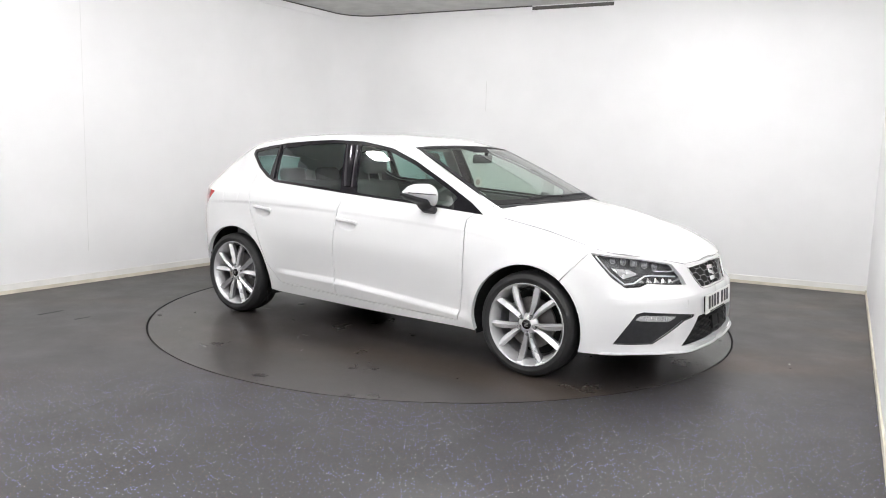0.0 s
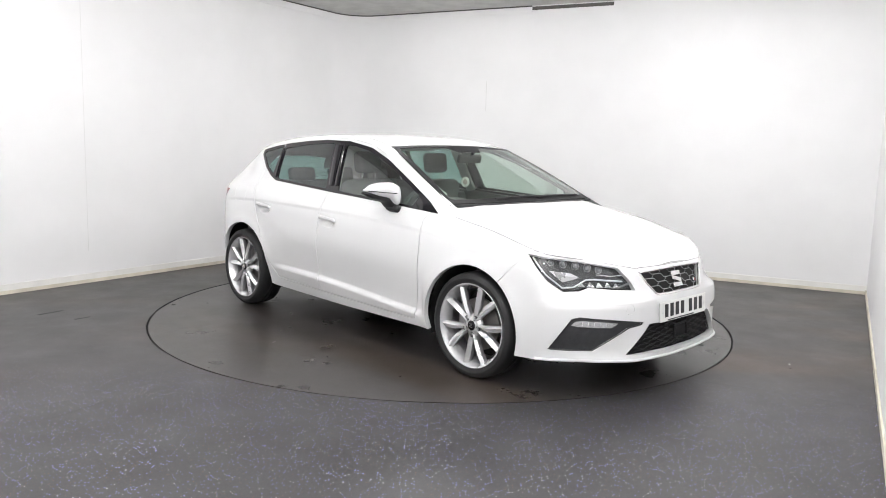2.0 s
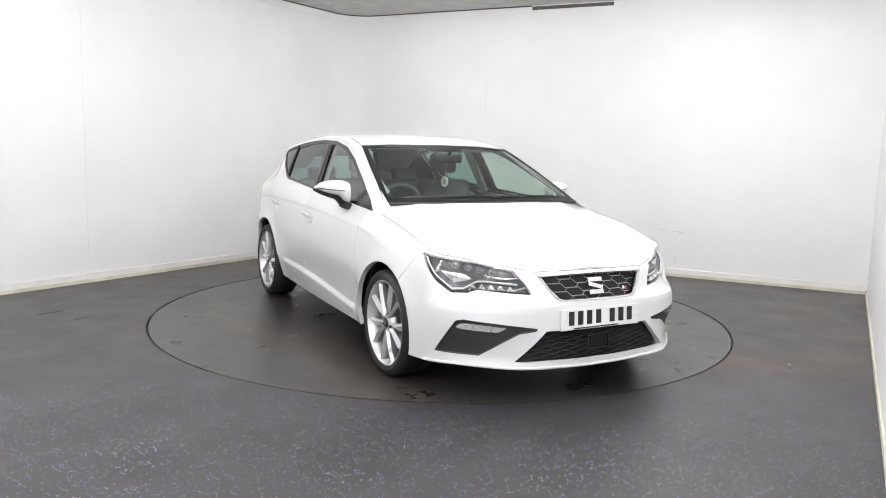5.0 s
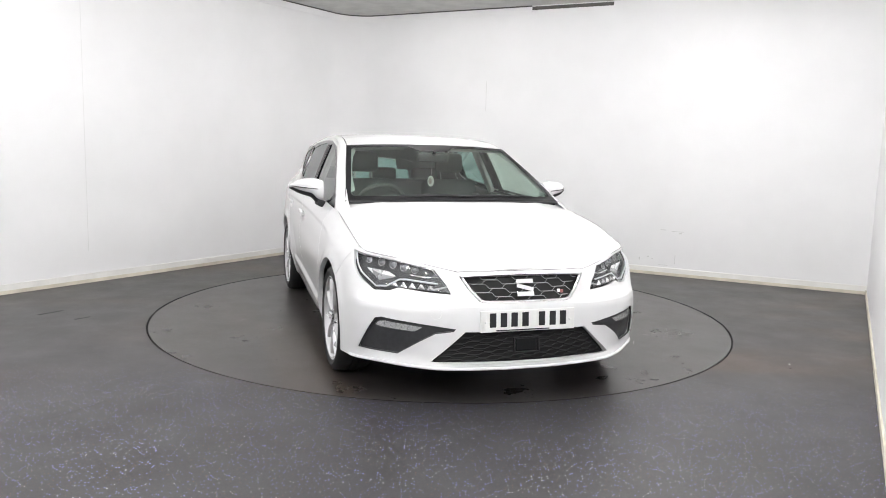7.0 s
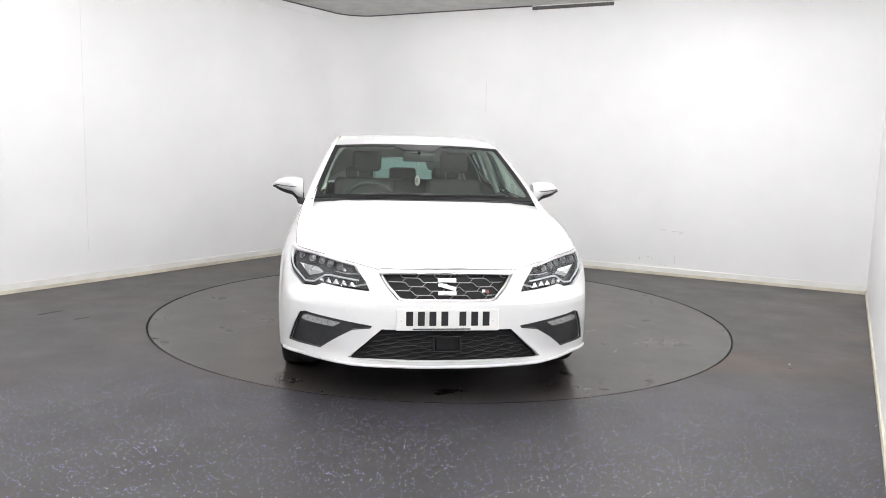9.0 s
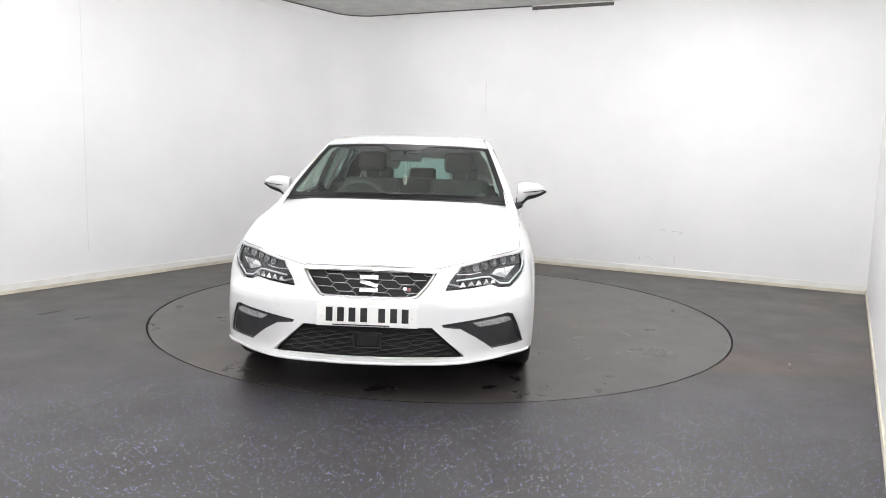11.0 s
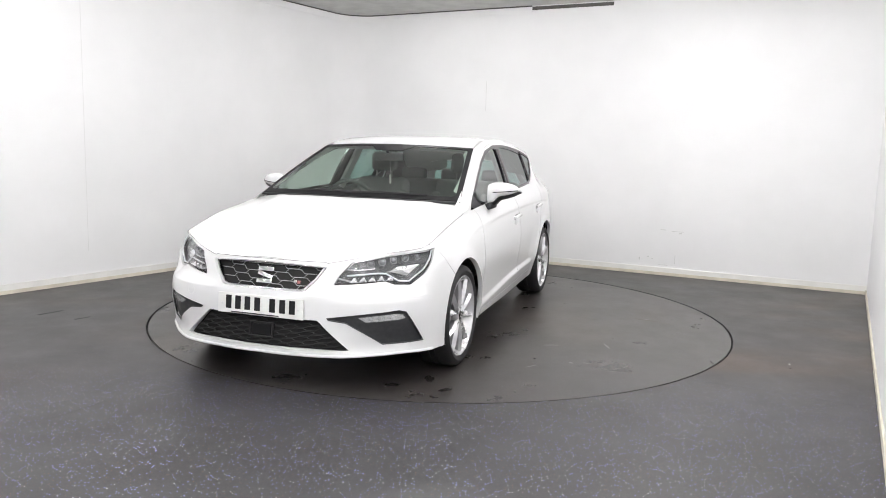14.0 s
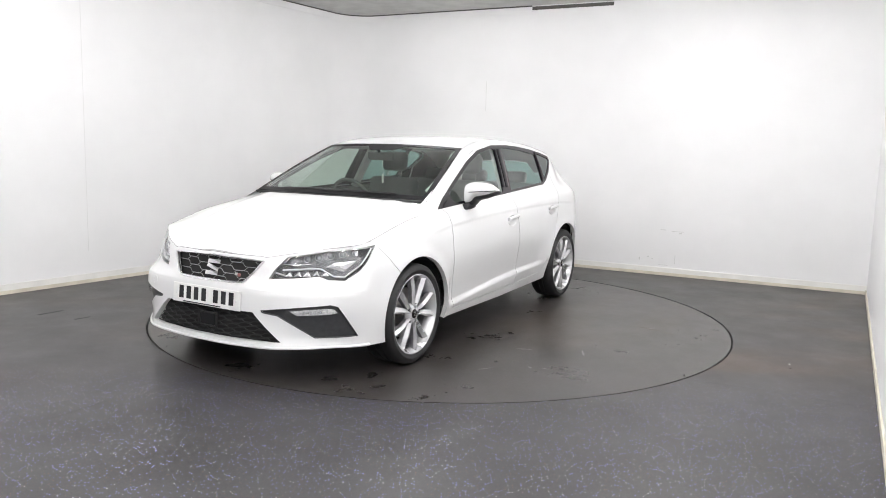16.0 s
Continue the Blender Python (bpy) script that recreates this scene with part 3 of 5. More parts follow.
TOP_LINE = [(1.40, 0.872), (1.10, 0.924)]
side_outer = arc(FRONT_ARCH, 194, 54, 26) + [(1.60, 0.690), (1.668, 0.770), (1.70, 0.796)] + TOP_LINE + EDGE_TOP + [(-1.79, 0.90), (-1.77, 0.70), (-1.71, 0.52)] + arc(REAR_ARCH, 160, -12, 30) + [(-0.86, 0.222), (0.0, 0.216)]
FRONT_DOOR_LINE = [(0.905, 0.945), (0.850, 0.90), (0.868, 0.73), (0.868, 0.50), (0.845, 0.33), (0.83, 0.268)]
MID_LINE = [(-0.205, 1.0), (-0.222, 0.82), (-0.240, 0.62), (-0.232, 0.36), (-0.222, 0.278)]
REAR_DOOR_LINE = [(-1.145, 1.12), (-1.165, 0.98), (-1.125, 0.84), (-1.02, 0.64), (-0.915, 0.43), (-0.80, 0.300)]
DOOR_SILL = [(-0.80, 0.300), (-0.222, 0.284), (0.83, 0.268)]
BOWLS = {"bowl_front": (-0.112, 0.793), "bowl_rear": (-0.978, 0.825)}


def bowl_outline(key, k):
    bx, bz = BOWLS[key]
    return [(bx + k * 0.094 * math.cos(a), bz + k * 0.043 * math.sin(a) - 0.09 * k * 0.094 * math.cos(a)) for a in steps(0, 2 * math.pi, 28)[:-1]]


def bowl_surface(x, z):
    """The flank, pressed in where a hand reaches behind a door handle."""
    q = side_surface(x, z)
    for bx, bz in BOWLS.values():
        r = math.hypot((x - bx) / 0.094, (z - bz + 0.09 * (x - bx)) / 0.043)
        q.y -= 0.046 * smooth01((1.0 - r) / 0.85)
    return q


side_regions = [
    ("bowl_front", bowl_outline("bowl_front", 1.0)), ("bowl_rear", bowl_outline("bowl_rear", 1.0)),
    ("tail_lamp", [(-1.572, 0.948), (-1.66, 0.957), (-1.90, 0.965), (-1.90, 0.80), (-1.76, 0.815), (-1.665, 0.858)]),
    ("front_glass", rounded(FRONT_GLASS, 0.02)), ("rear_glass", rounded(REAR_GLASS, 0.02)), ("quarter_glass", rounded(QUARTER_GLASS, 0.015)),
    ("window_trim", rounded(DLO, 0.01, 2)),
    ("gap", ribbon(FRONT_DOOR_LINE, 0.006)), ("gap", ribbon(MID_LINE, 0.006)), ("gap", ribbon(REAR_DOOR_LINE, 0.006)), ("gap", ribbon(DOOR_SILL, 0.005)),
    ("front_door", [(-0.205, 1.2)] + MID_LINE + FRONT_DOOR_LINE[::-1] + [(0.905, 1.2)]),
    ("rear_door", [(-1.145, 1.2), (-0.205, 1.2)] + MID_LINE + REAR_DOOR_LINE[::-1]),
    ("front_wing", [(0.99, 1.2), (0.83, 0.93), (0.83, 0.10), (2.0, 0.1), (2.0, 1.2)]),
    ("sill", [(-0.80, 0.302), (0.84, 0.270), (0.84, 0.1), (-0.80, 0.1)])]
side_lines = [[(x, CREASE(x) + d) for x in steps(-1.72, 1.22, 80)] for d in (0.001, -0.004, -0.009, -0.016, -0.030, -0.055)]
side_lines += [[(x, SKIRT(x) - d) for x in steps(-0.90, 0.86, 50)] for d in (-0.015, 0.0, 0.012, 0.025, 0.038, 0.050)]
side_lines += [bowl_outline(key, k) for key in BOWLS for k in (0.86, 0.68, 0.45, 0.2)]
side_plan, side_parts = trimmed(side_outer, side_regions, 0.034, 1.0, side_lines)
SIDE_LOOK = {
    "front_glass": ("side_window", MAT_GLASS, 0.006, 0.0, "clear front door window"),
    "rear_glass": ("side_window", MAT_PRIVACY, 0.006, 0.0, "dark tinted rear door window"),
    "quarter_glass": ("side_window", MAT_PRIVACY, 0.006, 0.0, "small dark tinted quarter window"),
    "bowl_front": ("handle_bowl", MAT_PAINT, 0.0, 0.0, ""), "bowl_rear": ("handle_bowl", MAT_PAINT, 0.0, 0.0, ""),
    "tail_lamp": ("tail_light", MAT_RED, 0.002, 0.012, "red tail light"),
    "window_trim": ("window_trim", MAT_GLOSS, 0.002, 0.012, "gloss black window surround"),
    "front_door": ("front_door", MAT_PAINT, 0.0, 0.014, ""), "rear_door": ("rear_door", MAT_PAINT, 0.0, 0.014, ""),
    "front_wing": ("front_wing", MAT_PAINT, 0.0, 0.03, ""), "sill": ("sill", MAT_PAINT, 0.0, 0.03, ""), "rest": ("rear_quarter", MAT_PAINT, 0.0, 0.03, "")}
flank_parts = {}
for mirror in (True, False):
    for key, tris in side_parts.items():
        if key == "gap":
            continue
        nm, mat, inset, lip, text = SIDE_LOOK[key]
        flank_parts[(key, mirror)] = panel(nm, side_plan, tris, bowl_surface if nm == "handle_bowl" else side_surface, mat, car, mirror, True, lip, inset, text)
    for key, owner in (("front_glass", "front_door"), ("rear_glass", "rear_door"), ("bowl_front", "front_door"), ("bowl_rear", "rear_door")):
        flank_parts[(key, mirror)].parent = flank_parts[(owner, mirror)]
    dark = [f for key in ("front_door", "rear_door", "front_wing", "sill", "rest", "gap") for f in side_parts.get(key, [])]
    panel("body_shell", side_plan, dark, side_surface, MAT_DARK, car, mirror, True, 0.0, 0.016, "black inner shell seen in the panel gaps")


# gloss covers on the door pillars, with a groove between them
PILLARS = (("front_door", (-0.118, -0.163), (-0.192, -0.222)), ("rear_door", (-0.175, -0.232), (-0.234, -0.318)), ("rear_door", (-0.938, -0.966), (-0.963, -0.990)))
for mirror in (True, False):
    for owner, (x0, x1), (x2, x3) in PILLARS:
        def cover(u, v):
            z = 1.030 + (0.020 if x0 > -0.5 else 0.045) + v * ((1.338 if x0 > -0.5 else 1.300) - 1.050)
            x = (x0 + (x1 - x0) * u) * (1 - v) + (x2 + (x3 - x2) * u) * v
            q = side_surface(x, z)
            q.y += 0.002 + 0.005 * 4 * u * (1 - u)
            return Vector((q.x, -q.y, q.z)) if mirror else q
        grid_panel("pillar_cover", cover, steps(0, 1, 8), steps(0, 1, 10), MAT_GLOSS, flank_parts[(owner, mirror)], "gloss black pillar cover", flip=mirror)

# fuel flap on the car's right rear quarter
flap = rounded([(-1.455, 0.985), (-1.270, 0.980), (-1.290, 0.862), (-1.450, 0.860)], 0.03)
flap_line = [side_surface(x, z) for x, z in dense(flap, 0.02)]
part("fuel_flap", tube([(q.x, -q.y - 0.0002, q.z) for q in flap_line], 0.0011, 5, True), MAT_SEAM, car, "outline of the fuel filler flap", True)


# roof rail and pillars: from the window line up to the roof
RAIL_LOW = [(side_surface(x, z)) for x, z in EDGE_TOP]
RAIL_TOP = [Vector((1.115, 0.735, 0.938)), Vector((1.010, 0.728, 0.985)), Vector((0.86, 0.712, 1.056)), Vector((0.645, 0.681, 1.152)), Vector((0.42, 0.636, 1.262)), Vector((0.265, 0.606, 1.333)), Vector((-0.02, 0.579, 1.390)), Vector((-0.3, 0.570, 1.409)), Vector((-0.55, 0.566, 1.409)),
            Vector((-0.86, 0.561, 1.393)), Vector((-1.08, 0.553, 1.371)), Vector((-1.30, 0.535, 1.335)), Vector((-1.52, 0.480, 1.272)), Vector((-1.68, 0.440, 1.205)), Vector((-1.88, 0.540, 0.985))]


def spline(points, s):
    """A point on a Catmull-Rom curve; s runs from 0 to len - 1."""
    i = min(int(s), len(points) - 2)
    t = s - i
    a, b, c, d = points[max(0, i - 1)], points[i], points[i + 1], points[min(len(points) - 1, i + 2)]
    return 0.5 * ((2 * b) + (c - a) * t + (2 * a - 5 * b + 4 * c - d) * t * t + (3 * b - a - 3 * c + d) * t ** 3)


def rail_surface(s, v):
    a, b = spline(RAIL_LOW, s), spline(RAIL_TOP, s)
    q = a.lerp(b, v)
    return q + Vector((0, 0.75, 0.6)) * ((0.022 + 0.053 * smooth01((s - 3.5) / 2.0)) * (b - a).length * 4 * v * (1 - v))


for mirror in (True, False):
    def rail(s, v):
        q = rail_surface(s, v)
        return Vector((q.x, -q.y, q.z)) if mirror else q
    grid_panel("roof_rail", rail, steps(0, len(RAIL_LOW) - 1, 78), steps(0, 1, 6), MAT_PAINT, car, flip=not mirror)

# bonnet
front_edge = [nose_surface(12, 0.703), nose_surface(0, 0.705)]
bonnet_edge = [(x, BONNET_Y(x)) for x in steps(1.0, edge_points[-1].x, 24)] + [(q.x, q.y) for q in front_edge]
cowl = [(1.112, 0.0), (1.096, 0.3), (1.036, 0.6), (0.988, 0.752)]
bonnet_outer = cowl + bonnet_edge + [(x, -y) for x, y in bonnet_edge[-2::-1]] + [(x, -y) for x, y in cowl[:0:-1]]
bonnet_plan, bonnet_parts = trimmed(bonnet_outer, [], 0.04)
panel("bonnet", bonnet_plan, bonnet_parts["rest"], bonnet_surface, MAT_PAINT, car, lip=0.02)

# roof
roof_edge = [(0.325, 0.0), (0.31, 0.3), (0.268, 0.598), (0.0, 0.572), (-0.4, 0.561), (-0.9, 0.554), (-1.3, 0.530), (-1.50, 0.478), (-1.66, 0.438), (-1.72, 0.25), (-1.735, 0.0)]
roof_outer = roof_edge + [(x, -y) for x, y in roof_edge[-2:0:-1]]
roof_plan, roof_parts = trimmed(roof_outer, [], 0.06)
panel("roof", roof_plan, roof_parts["rest"], roof_surface, MAT_PAINT, car, lip=0.02)
panel("headlining", roof_plan, roof_parts["rest"], roof_surface, MAT_LINING, car, lip=0.0, inset=0.03, label="pale grey headlining")

# windscreen and tailgate glass with black borders
screen_outer = [(-1.0, 0.0), (1.0, 0.0), (1.0, 1.0), (-1.0, 1.0)]
screen_plan, screen_parts = trimmed(screen_outer, [("rest", [(-0.30, 0.97), (0.30, 0.97), (0.17, 0.86), (-0.17, 0.86)]), ("glass", rounded([(-0.955, 0.058), (0.955, 0.058), (0.945, 0.955), (-0.945, 0.955)], 0.05))], 0.06, 1.0)
windscreen = panel("windscreen", screen_plan, screen_parts["glass"], screen_surface, MAT_GLASS, car, lip=0.0, label="clear windscreen with a slight green tint")
panel("screen_border", screen_plan, screen_parts["rest"], screen_surface, MAT_FRIT, windscreen, lip=0.006, label="black border round the windscreen")
hatch_plan, hatch_parts = trimmed(screen_outer, [("glass", rounded([(-0.86, 0.10), (0.86, 0.10), (0.86, 0.90), (-0.86, 0.90)], 0.08))], 0.08, 1.0)
rear_window = panel("rear_window", hatch_plan, hatch_parts["glass"], hatch_surface, MAT_PRIVACY, car, flip=True, lip=0.0, label="rear window in the tailgate")
panel("tailgate_frame", hatch_plan, hatch_parts["rest"], hatch_surface, MAT_PAINT, rear_window, flip=True, lip=0.01)

# nose: bumper, openings for lamps and grilles
ASPECT = 0.0155


def arch_phi(angle):
    x, z = FRONT_ARCH[0] + FRONT_ARCH[2] * math.cos(radians(angle)), FRONT_ARCH[1] + FRONT_ARCH[2] * math.sin(radians(angle))
    return (math.degrees(math.atan2(half_width(x, z), x - NOSE_X)), z)


def wing_phi(x, z):
    return (math.degrees(math.atan2(half_width(x, z), x - NOSE_X)), z)


def mirrored(poly):
    return [(-a, b) for a, b in poly[::-1]]


HEADLIGHT = [(65.6, 0.7745), (62.0, 0.770), (48.5, 0.745), (33.2, 0.710), (28.5, 0.635), (26.6, 0.588), (36.0, 0.596), (44.5, 0.607), (47.5, 0.588), (53.0, 0.584), (58.0, 0.64)]
FOG = [(24.4, 0.418), (30.0, 0.432), (38.0, 0.448), (47.5, 0.461), (50.0, 0.450), (54.0, 0.35), (57.0, 0.274), (50.0, 0.268), (42.8, 0.268), (35.5, 0.345), (30.5, 0.392), (25.0, 0.404)]
FOG_LAMP = [(34.6, 0.423), (40.0, 0.433), (46.6, 0.440), (48.8, 0.434), (50.0, 0.414), (48.2, 0.408), (37.0, 0.399)]
GRILLE = [(24.6, 0.682), (21.0, 0.612), (17.2, 0.556), (15.5, 0.549), (0.0, 0.546), (-15.5, 0.549), (-17.2, 0.556), (-21.0, 0.612), (-24.6, 0.682), (-12, 0.690), (0, 0.692), (12, 0.690)]
LOWER = [(21.5, 0.402), (26.5, 0.325), (31.8, 0.248), (16.0, 0.238), (0.0, 0.235), (-16.0, 0.238), (-31.8, 0.248), (-26.5, 0.325), (-21.5, 0.402), (0, 0.398)]
nose_half = [(0.0, 0.200), (20.0, 0.204), (32.0, 0.212), (50.0, 0.214), (62.0, 0.212)] + [arch_phi(a) for a in steps(-16, 53, 12)] + [wing_phi(1.6015, 0.6885), wing_phi(1.6695, 0.769), wing_phi(1.694, 0.792), (60.0, 0.784), (48.5, 0.760), (33.2, 0.725), (24.8, 0.702), (12, 0.706), (0.0, 0.708)]
nose_outer = nose_half + [(-a, b) for a, b in nose_half[-2:0:-1]]
nose_regions = [("headlight_l", rounded(HEADLIGHT, 0.35)), ("headlight_r", rounded(mirrored(HEADLIGHT), 0.35)), ("foglamp_l", FOG_LAMP), ("foglamp_r", mirrored(FOG_LAMP)), ("fog_l", FOG), ("fog_r", mirrored(FOG)), ("grille", GRILLE), ("lower", LOWER)]
nose_regions = [(n, [(a, b) for a, b in q]) for n, q in nose_regions]
nose_lines = [[(a, z) for a in steps(-59, 59, 60)] for z in (0.517, 0.5235, 0.528, 0.534, 0.541)]
nose_plan, nose_parts = trimmed(nose_outer, nose_regions, 0.026, ASPECT, nose_lines)
bumper = panel("front_bumper", nose_plan, nose_parts["rest"], nose_surface, MAT_PAINT, car, lip=0.028)
panel("crash_panel", nose_plan, [f for q in nose_parts.values() for f in q], lambda a, b: nose_surface(a, b, 0.075), MAT_DARK, car, lip=0.0, label="black panel behind the bumper openings")


def copy_mirrored(obs):
    """Mirror finished parts across the car's middle plane, as meshes of their own."""
    for ob in obs:
        me = ob.data.copy()
        me.transform(Matrix.Diagonal((1, -1, 1, 1)))
        me.flip_normals()
        twin = new(ob.name.split(".")[0], me)
        twin.parent = made_twins.get(ob.parent, ob.parent)
        made_twins[ob] = twin
        tagged(twin, ob.get("label", ""))


made_twins = {}


def nose_frame(phi, z, inset=0.0):
    """A pose on the nose: local x out of the surface, y along it to the car's left, z up."""
    q = nose_surface(phi, z, inset)
    along = (nose_surface(phi + 0.3, z, inset) - nose_surface(phi - 0.3, z, inset)).normalized()
    up = (nose_surface(phi, z + 0.004, inset) - nose_surface(phi, z - 0.004, inset)).normalized()
    out = along.cross(up).normalized()
    up = out.cross(along)
    m = Matrix((out, along, up)).transposed().to_4x4()
    m.translation = q
    return m


def nose_line(points, inset, n=6):
    line = []
    for (a0, z0), (a1, z1) in zip(points, points[1:]):
        line += [nose_surface(a0 + (a1 - a0) * k / n, z0 + (z1 - z0) * k / n, inset) for k in range(n)]
    return line + [nose_surface(*points[-1], inset)]


# ---------------------------------------------------------------- headlights
def headlight():
    tris = nose_parts["headlight_l"]
    lamp = panel("headlight", nose_plan, tris, lambda a, b: nose_surface(a, b, 0.040), MAT_LAMPBED, car, lip=0.0, label="clear headlight with chrome elements and a grey bed")
    kids = [lamp]
    kids.append(panel("lens", nose_plan, tris, lambda a, b: nose_surface(a, b, 0.003), MAT_LENS, lamp, lip=0.0, label="clear lamp cover"))
    kids[-1].visible_shadow = False
    guide = [(63.6, 0.757), (58.5, 0.668), (53.2, 0.602), (49.5, 0.605), (45.2, 0.645), (42.5, 0.648), (36.0, 0.641), (31.5, 0.636)]
    kids.append(part("light_guide", tube(nose_line(guide, 0.014), 0.0046), MAT_GUIDE, lamp, "white daytime light guide", True))
    kids.append(part("guide_bed", tube(nose_line([(a + 1.0, z - 0.010) for a, z in guide], 0.022), 0.0055), MAT_FOGTRIM, lamp, "", True))
    kids.append(part("chrome_edge", tube(nose_line([(62.5, 0.762), (48.5, 0.738), (34.6, 0.706)], 0.012), 0.0034), MAT_CHROME, lamp, "chrome strip", True))
    kids.append(part("chrome_edge", tube(nose_line([(34.0, 0.703), (31.6, 0.668), (36.0, 0.664), (41.5, 0.672)], 0.016), 0.0036), MAT_CHROME, lamp, "chrome strip", True))
    # the bright wedge inside the light guide
    bm = bmesh.new()
    wedge = [(58.0, 0.690), (53.2, 0.628), (47.0, 0.652), (50.5, 0.676)]
    low = [bm.verts.new(nose_surface(a, z, 0.034)) for a, z in wedge]
    tip = bm.verts.new(nose_surface(53.0, 0.664, 0.022))
    for k in range(4):
        bm.faces.new((low[k], low[(k + 1) % 4], tip))
    bm.faces.new(low)
    bmesh.ops.recalc_face_normals(bm, faces=bm.faces[:])
    kids.append(part("wedge_reflector", bm, MAT_REFLECT, lamp, "bright wedge-shaped lamp reflector"))
    # upper row: hooded projector lenses
    for phi, z, r in ((57.6, 0.729, 0.0125), (53.4, 0.722, 0.0155), (49.0, 0.713, 0.0165), (44.6, 0.704, 0.0165), (40.4, 0.694, 0.0150)):
        m = nose_frame(phi, z, 0.030)
        bm = bmesh.new()
        bmesh.ops.create_uvsphere(bm, u_segments=16, v_segments=10, radius=1.0, matrix=m @ Matrix.Diagonal((r * 0.8, r, r, 1)))
        kids.append(part("projector", bm, MAT_PROJ, lamp, "round clear projector lens", True))
        ring_points = [m @ Vector((0.004, 1.22 * r * math.cos(a), 1.22 * r * math.sin(a))) for a in steps(0, 2 * math.pi, 18)[:-1]]
        kids.append(part("projector_ring", tube(ring_points, 0.0018, 6, True), MAT_RIB, lamp, "", True))
        kids.append(part("reflector_hood", box((0.020, 2.7 * r, 0.005), nose_frame(phi, z + 1.45 * r, 0.022), 0.0015, 1), MAT_BLACK, lamp))
    # lower row: upright bright triangles
    for phi, z in ((46.6, 0.612), (43.4, 0.611), (40.2, 0.610), (37.0, 0.608), (33.8, 0.605)):
        m = nose_frame(phi, z + 0.002, 0.020)
        bm = bmesh.new()
        corners = [bm.verts.new(m @ Vector(q)) for q in ((0, -0.022, -0.008), (0, 0.022, -0.008), (0, 0.006, 0.024))]
        peak = bm.verts.new(m @ Vector((0.012, 0.004, -0.001)))
        for k in range(3):
            bm.faces.new((corners[k], corners[(k + 1) % 3], peak))
        bm.faces.new(corners)
        bmesh.ops.recalc_face_normals(bm, faces=bm.faces[:])
        kids.append(part("reflector", bm, MAT_REFLECT, lamp, "bright triangular lamp reflector"))
    # plain grey inner corner panel
    kids.append(part("corner_panel", box((0.006, 0.075, 0.010), nose_frame(30.6, 0.612, 0.024) @ pose(0, 0, 0, -14), 0.002, 1), MAT_RIB, lamp))
    return kids


copy_mirrored(headlight())


def fog_unit():
    tris = nose_parts["fog_l"] + nose_parts["foglamp_l"]
    bezel = panel("fog_bezel", nose_plan, tris, lambda a, b: nose_surface(a, b, 0.020), MAT_FOGTRIM, car, lip=0.0, label="dark grey fog lamp surround")
    kids = [bezel]
    rim = FOG + FOG[:1]
    kids.append(part("fog_edge", tube(nose_line(rim, 0.010, 4)[:-1], 0.006, 6, True), MAT_FOGTRIM, bezel, "", True))
    kids.append(panel("fog_lens", nose_plan, nose_parts["foglamp_l"], lambda a, b: nose_surface(a, b, 0.004), MAT_LENS, bezel, lip=0.012, label="clear fog lamp cover"))
    kids[-1].visible_shadow = False
    kids.append(panel("fog_reflector", nose_plan, nose_parts["foglamp_l"], lambda a, b: nose_surface(a, b, 0.012), MAT_FACET, bezel, lip=0.0, label="faceted chrome reflector"))
    for k in range(5):
        kids.append(part("fog_rib", box((0.008, 0.003, 0.018), nose_frame(39.0 + k * 1.9, 0.418 + k * 0.0022, 0.011)), MAT_CHROME, bezel))
    return kids


copy_mirrored(fog_unit())


# ---------------------------------------------------------------- grilles
grille = panel("grille", nose_plan, nose_parts["grille"], lambda a, b: nose_surface(a, b, 0.034), MAT_DARK, car, lip=0.0, label="black honeycomb grille with a chrome frame")
part("grille_frame", tube(nose_line([(a * 0.968, 0.618 + (b - 0.618) * 0.930) for a, b in GRILLE + GRILLE[:1]], 0.008, 5)[:-1], 0.0070, 8, True), MAT_CHROME, grille, "chrome grille frame", True)


def honeycomb(parent, rows, cell, limit, inset, radius, mat, name, rise):
    """Zigzag ribs: each row runs level, dips and rises so that neighbours enclose hexagons."""
    for i, z in enumerate(rows):
        half = limit(z)
        a, pts = -half, []
        k = i % 2
        while a < half:
            dz = rise if k % 2 else -rise
            pts += [(a, z + dz), (min(half, a + cell * 0.76), z + dz)]
            a += cell
            k += 1
        part(name, tube([nose_surface(q, w, inset) for q, w in pts], radius, 5), mat, parent, "", True)


honeycomb(grille, [0.5640 + 0.0212 * k for k in range(6)], 6.2, lambda z: 15.8 + (z - 0.556) * 58, 0.022, 0.0015, MAT_RIB, "grille_rib", 0.0100)
lower_grille = panel("lower_grille", nose_plan, nose_parts["lower"], lambda a, b: nose_surface(a, b, 0.040), MAT_DARK, car, lip=0.0, label="black honeycomb lower air intake")
honeycomb(lower_grille, [0.252 + 0.0150 * k for k in range(10)], 4.2, lambda z: 30.8 - (z - 0.248) * 66, 0.026, 0.0034, MAT_NET, "intake_rib", 0.0042)
sensor = part("sensor", box((0.022, 0.118, 0.066), nose_frame(0, 0.322, 0.022), 0.006), MAT_FRIT, lower_grille, "square black radar sensor")
sensor_m = nose_frame(0, 0.322, 0.014)
for sy, sz, w, h in ((0, 0.038, 0.150, 0.008), (0, -0.038, 0.150, 0.008), (0.070, 0, 0.010, 0.070), (-0.070, 0, 0.010, 0.070)):
    part("sensor_rim", box((0.016, w, h), sensor_m @ pose(0, sy, sz), 0.003), MAT_NET, sensor)

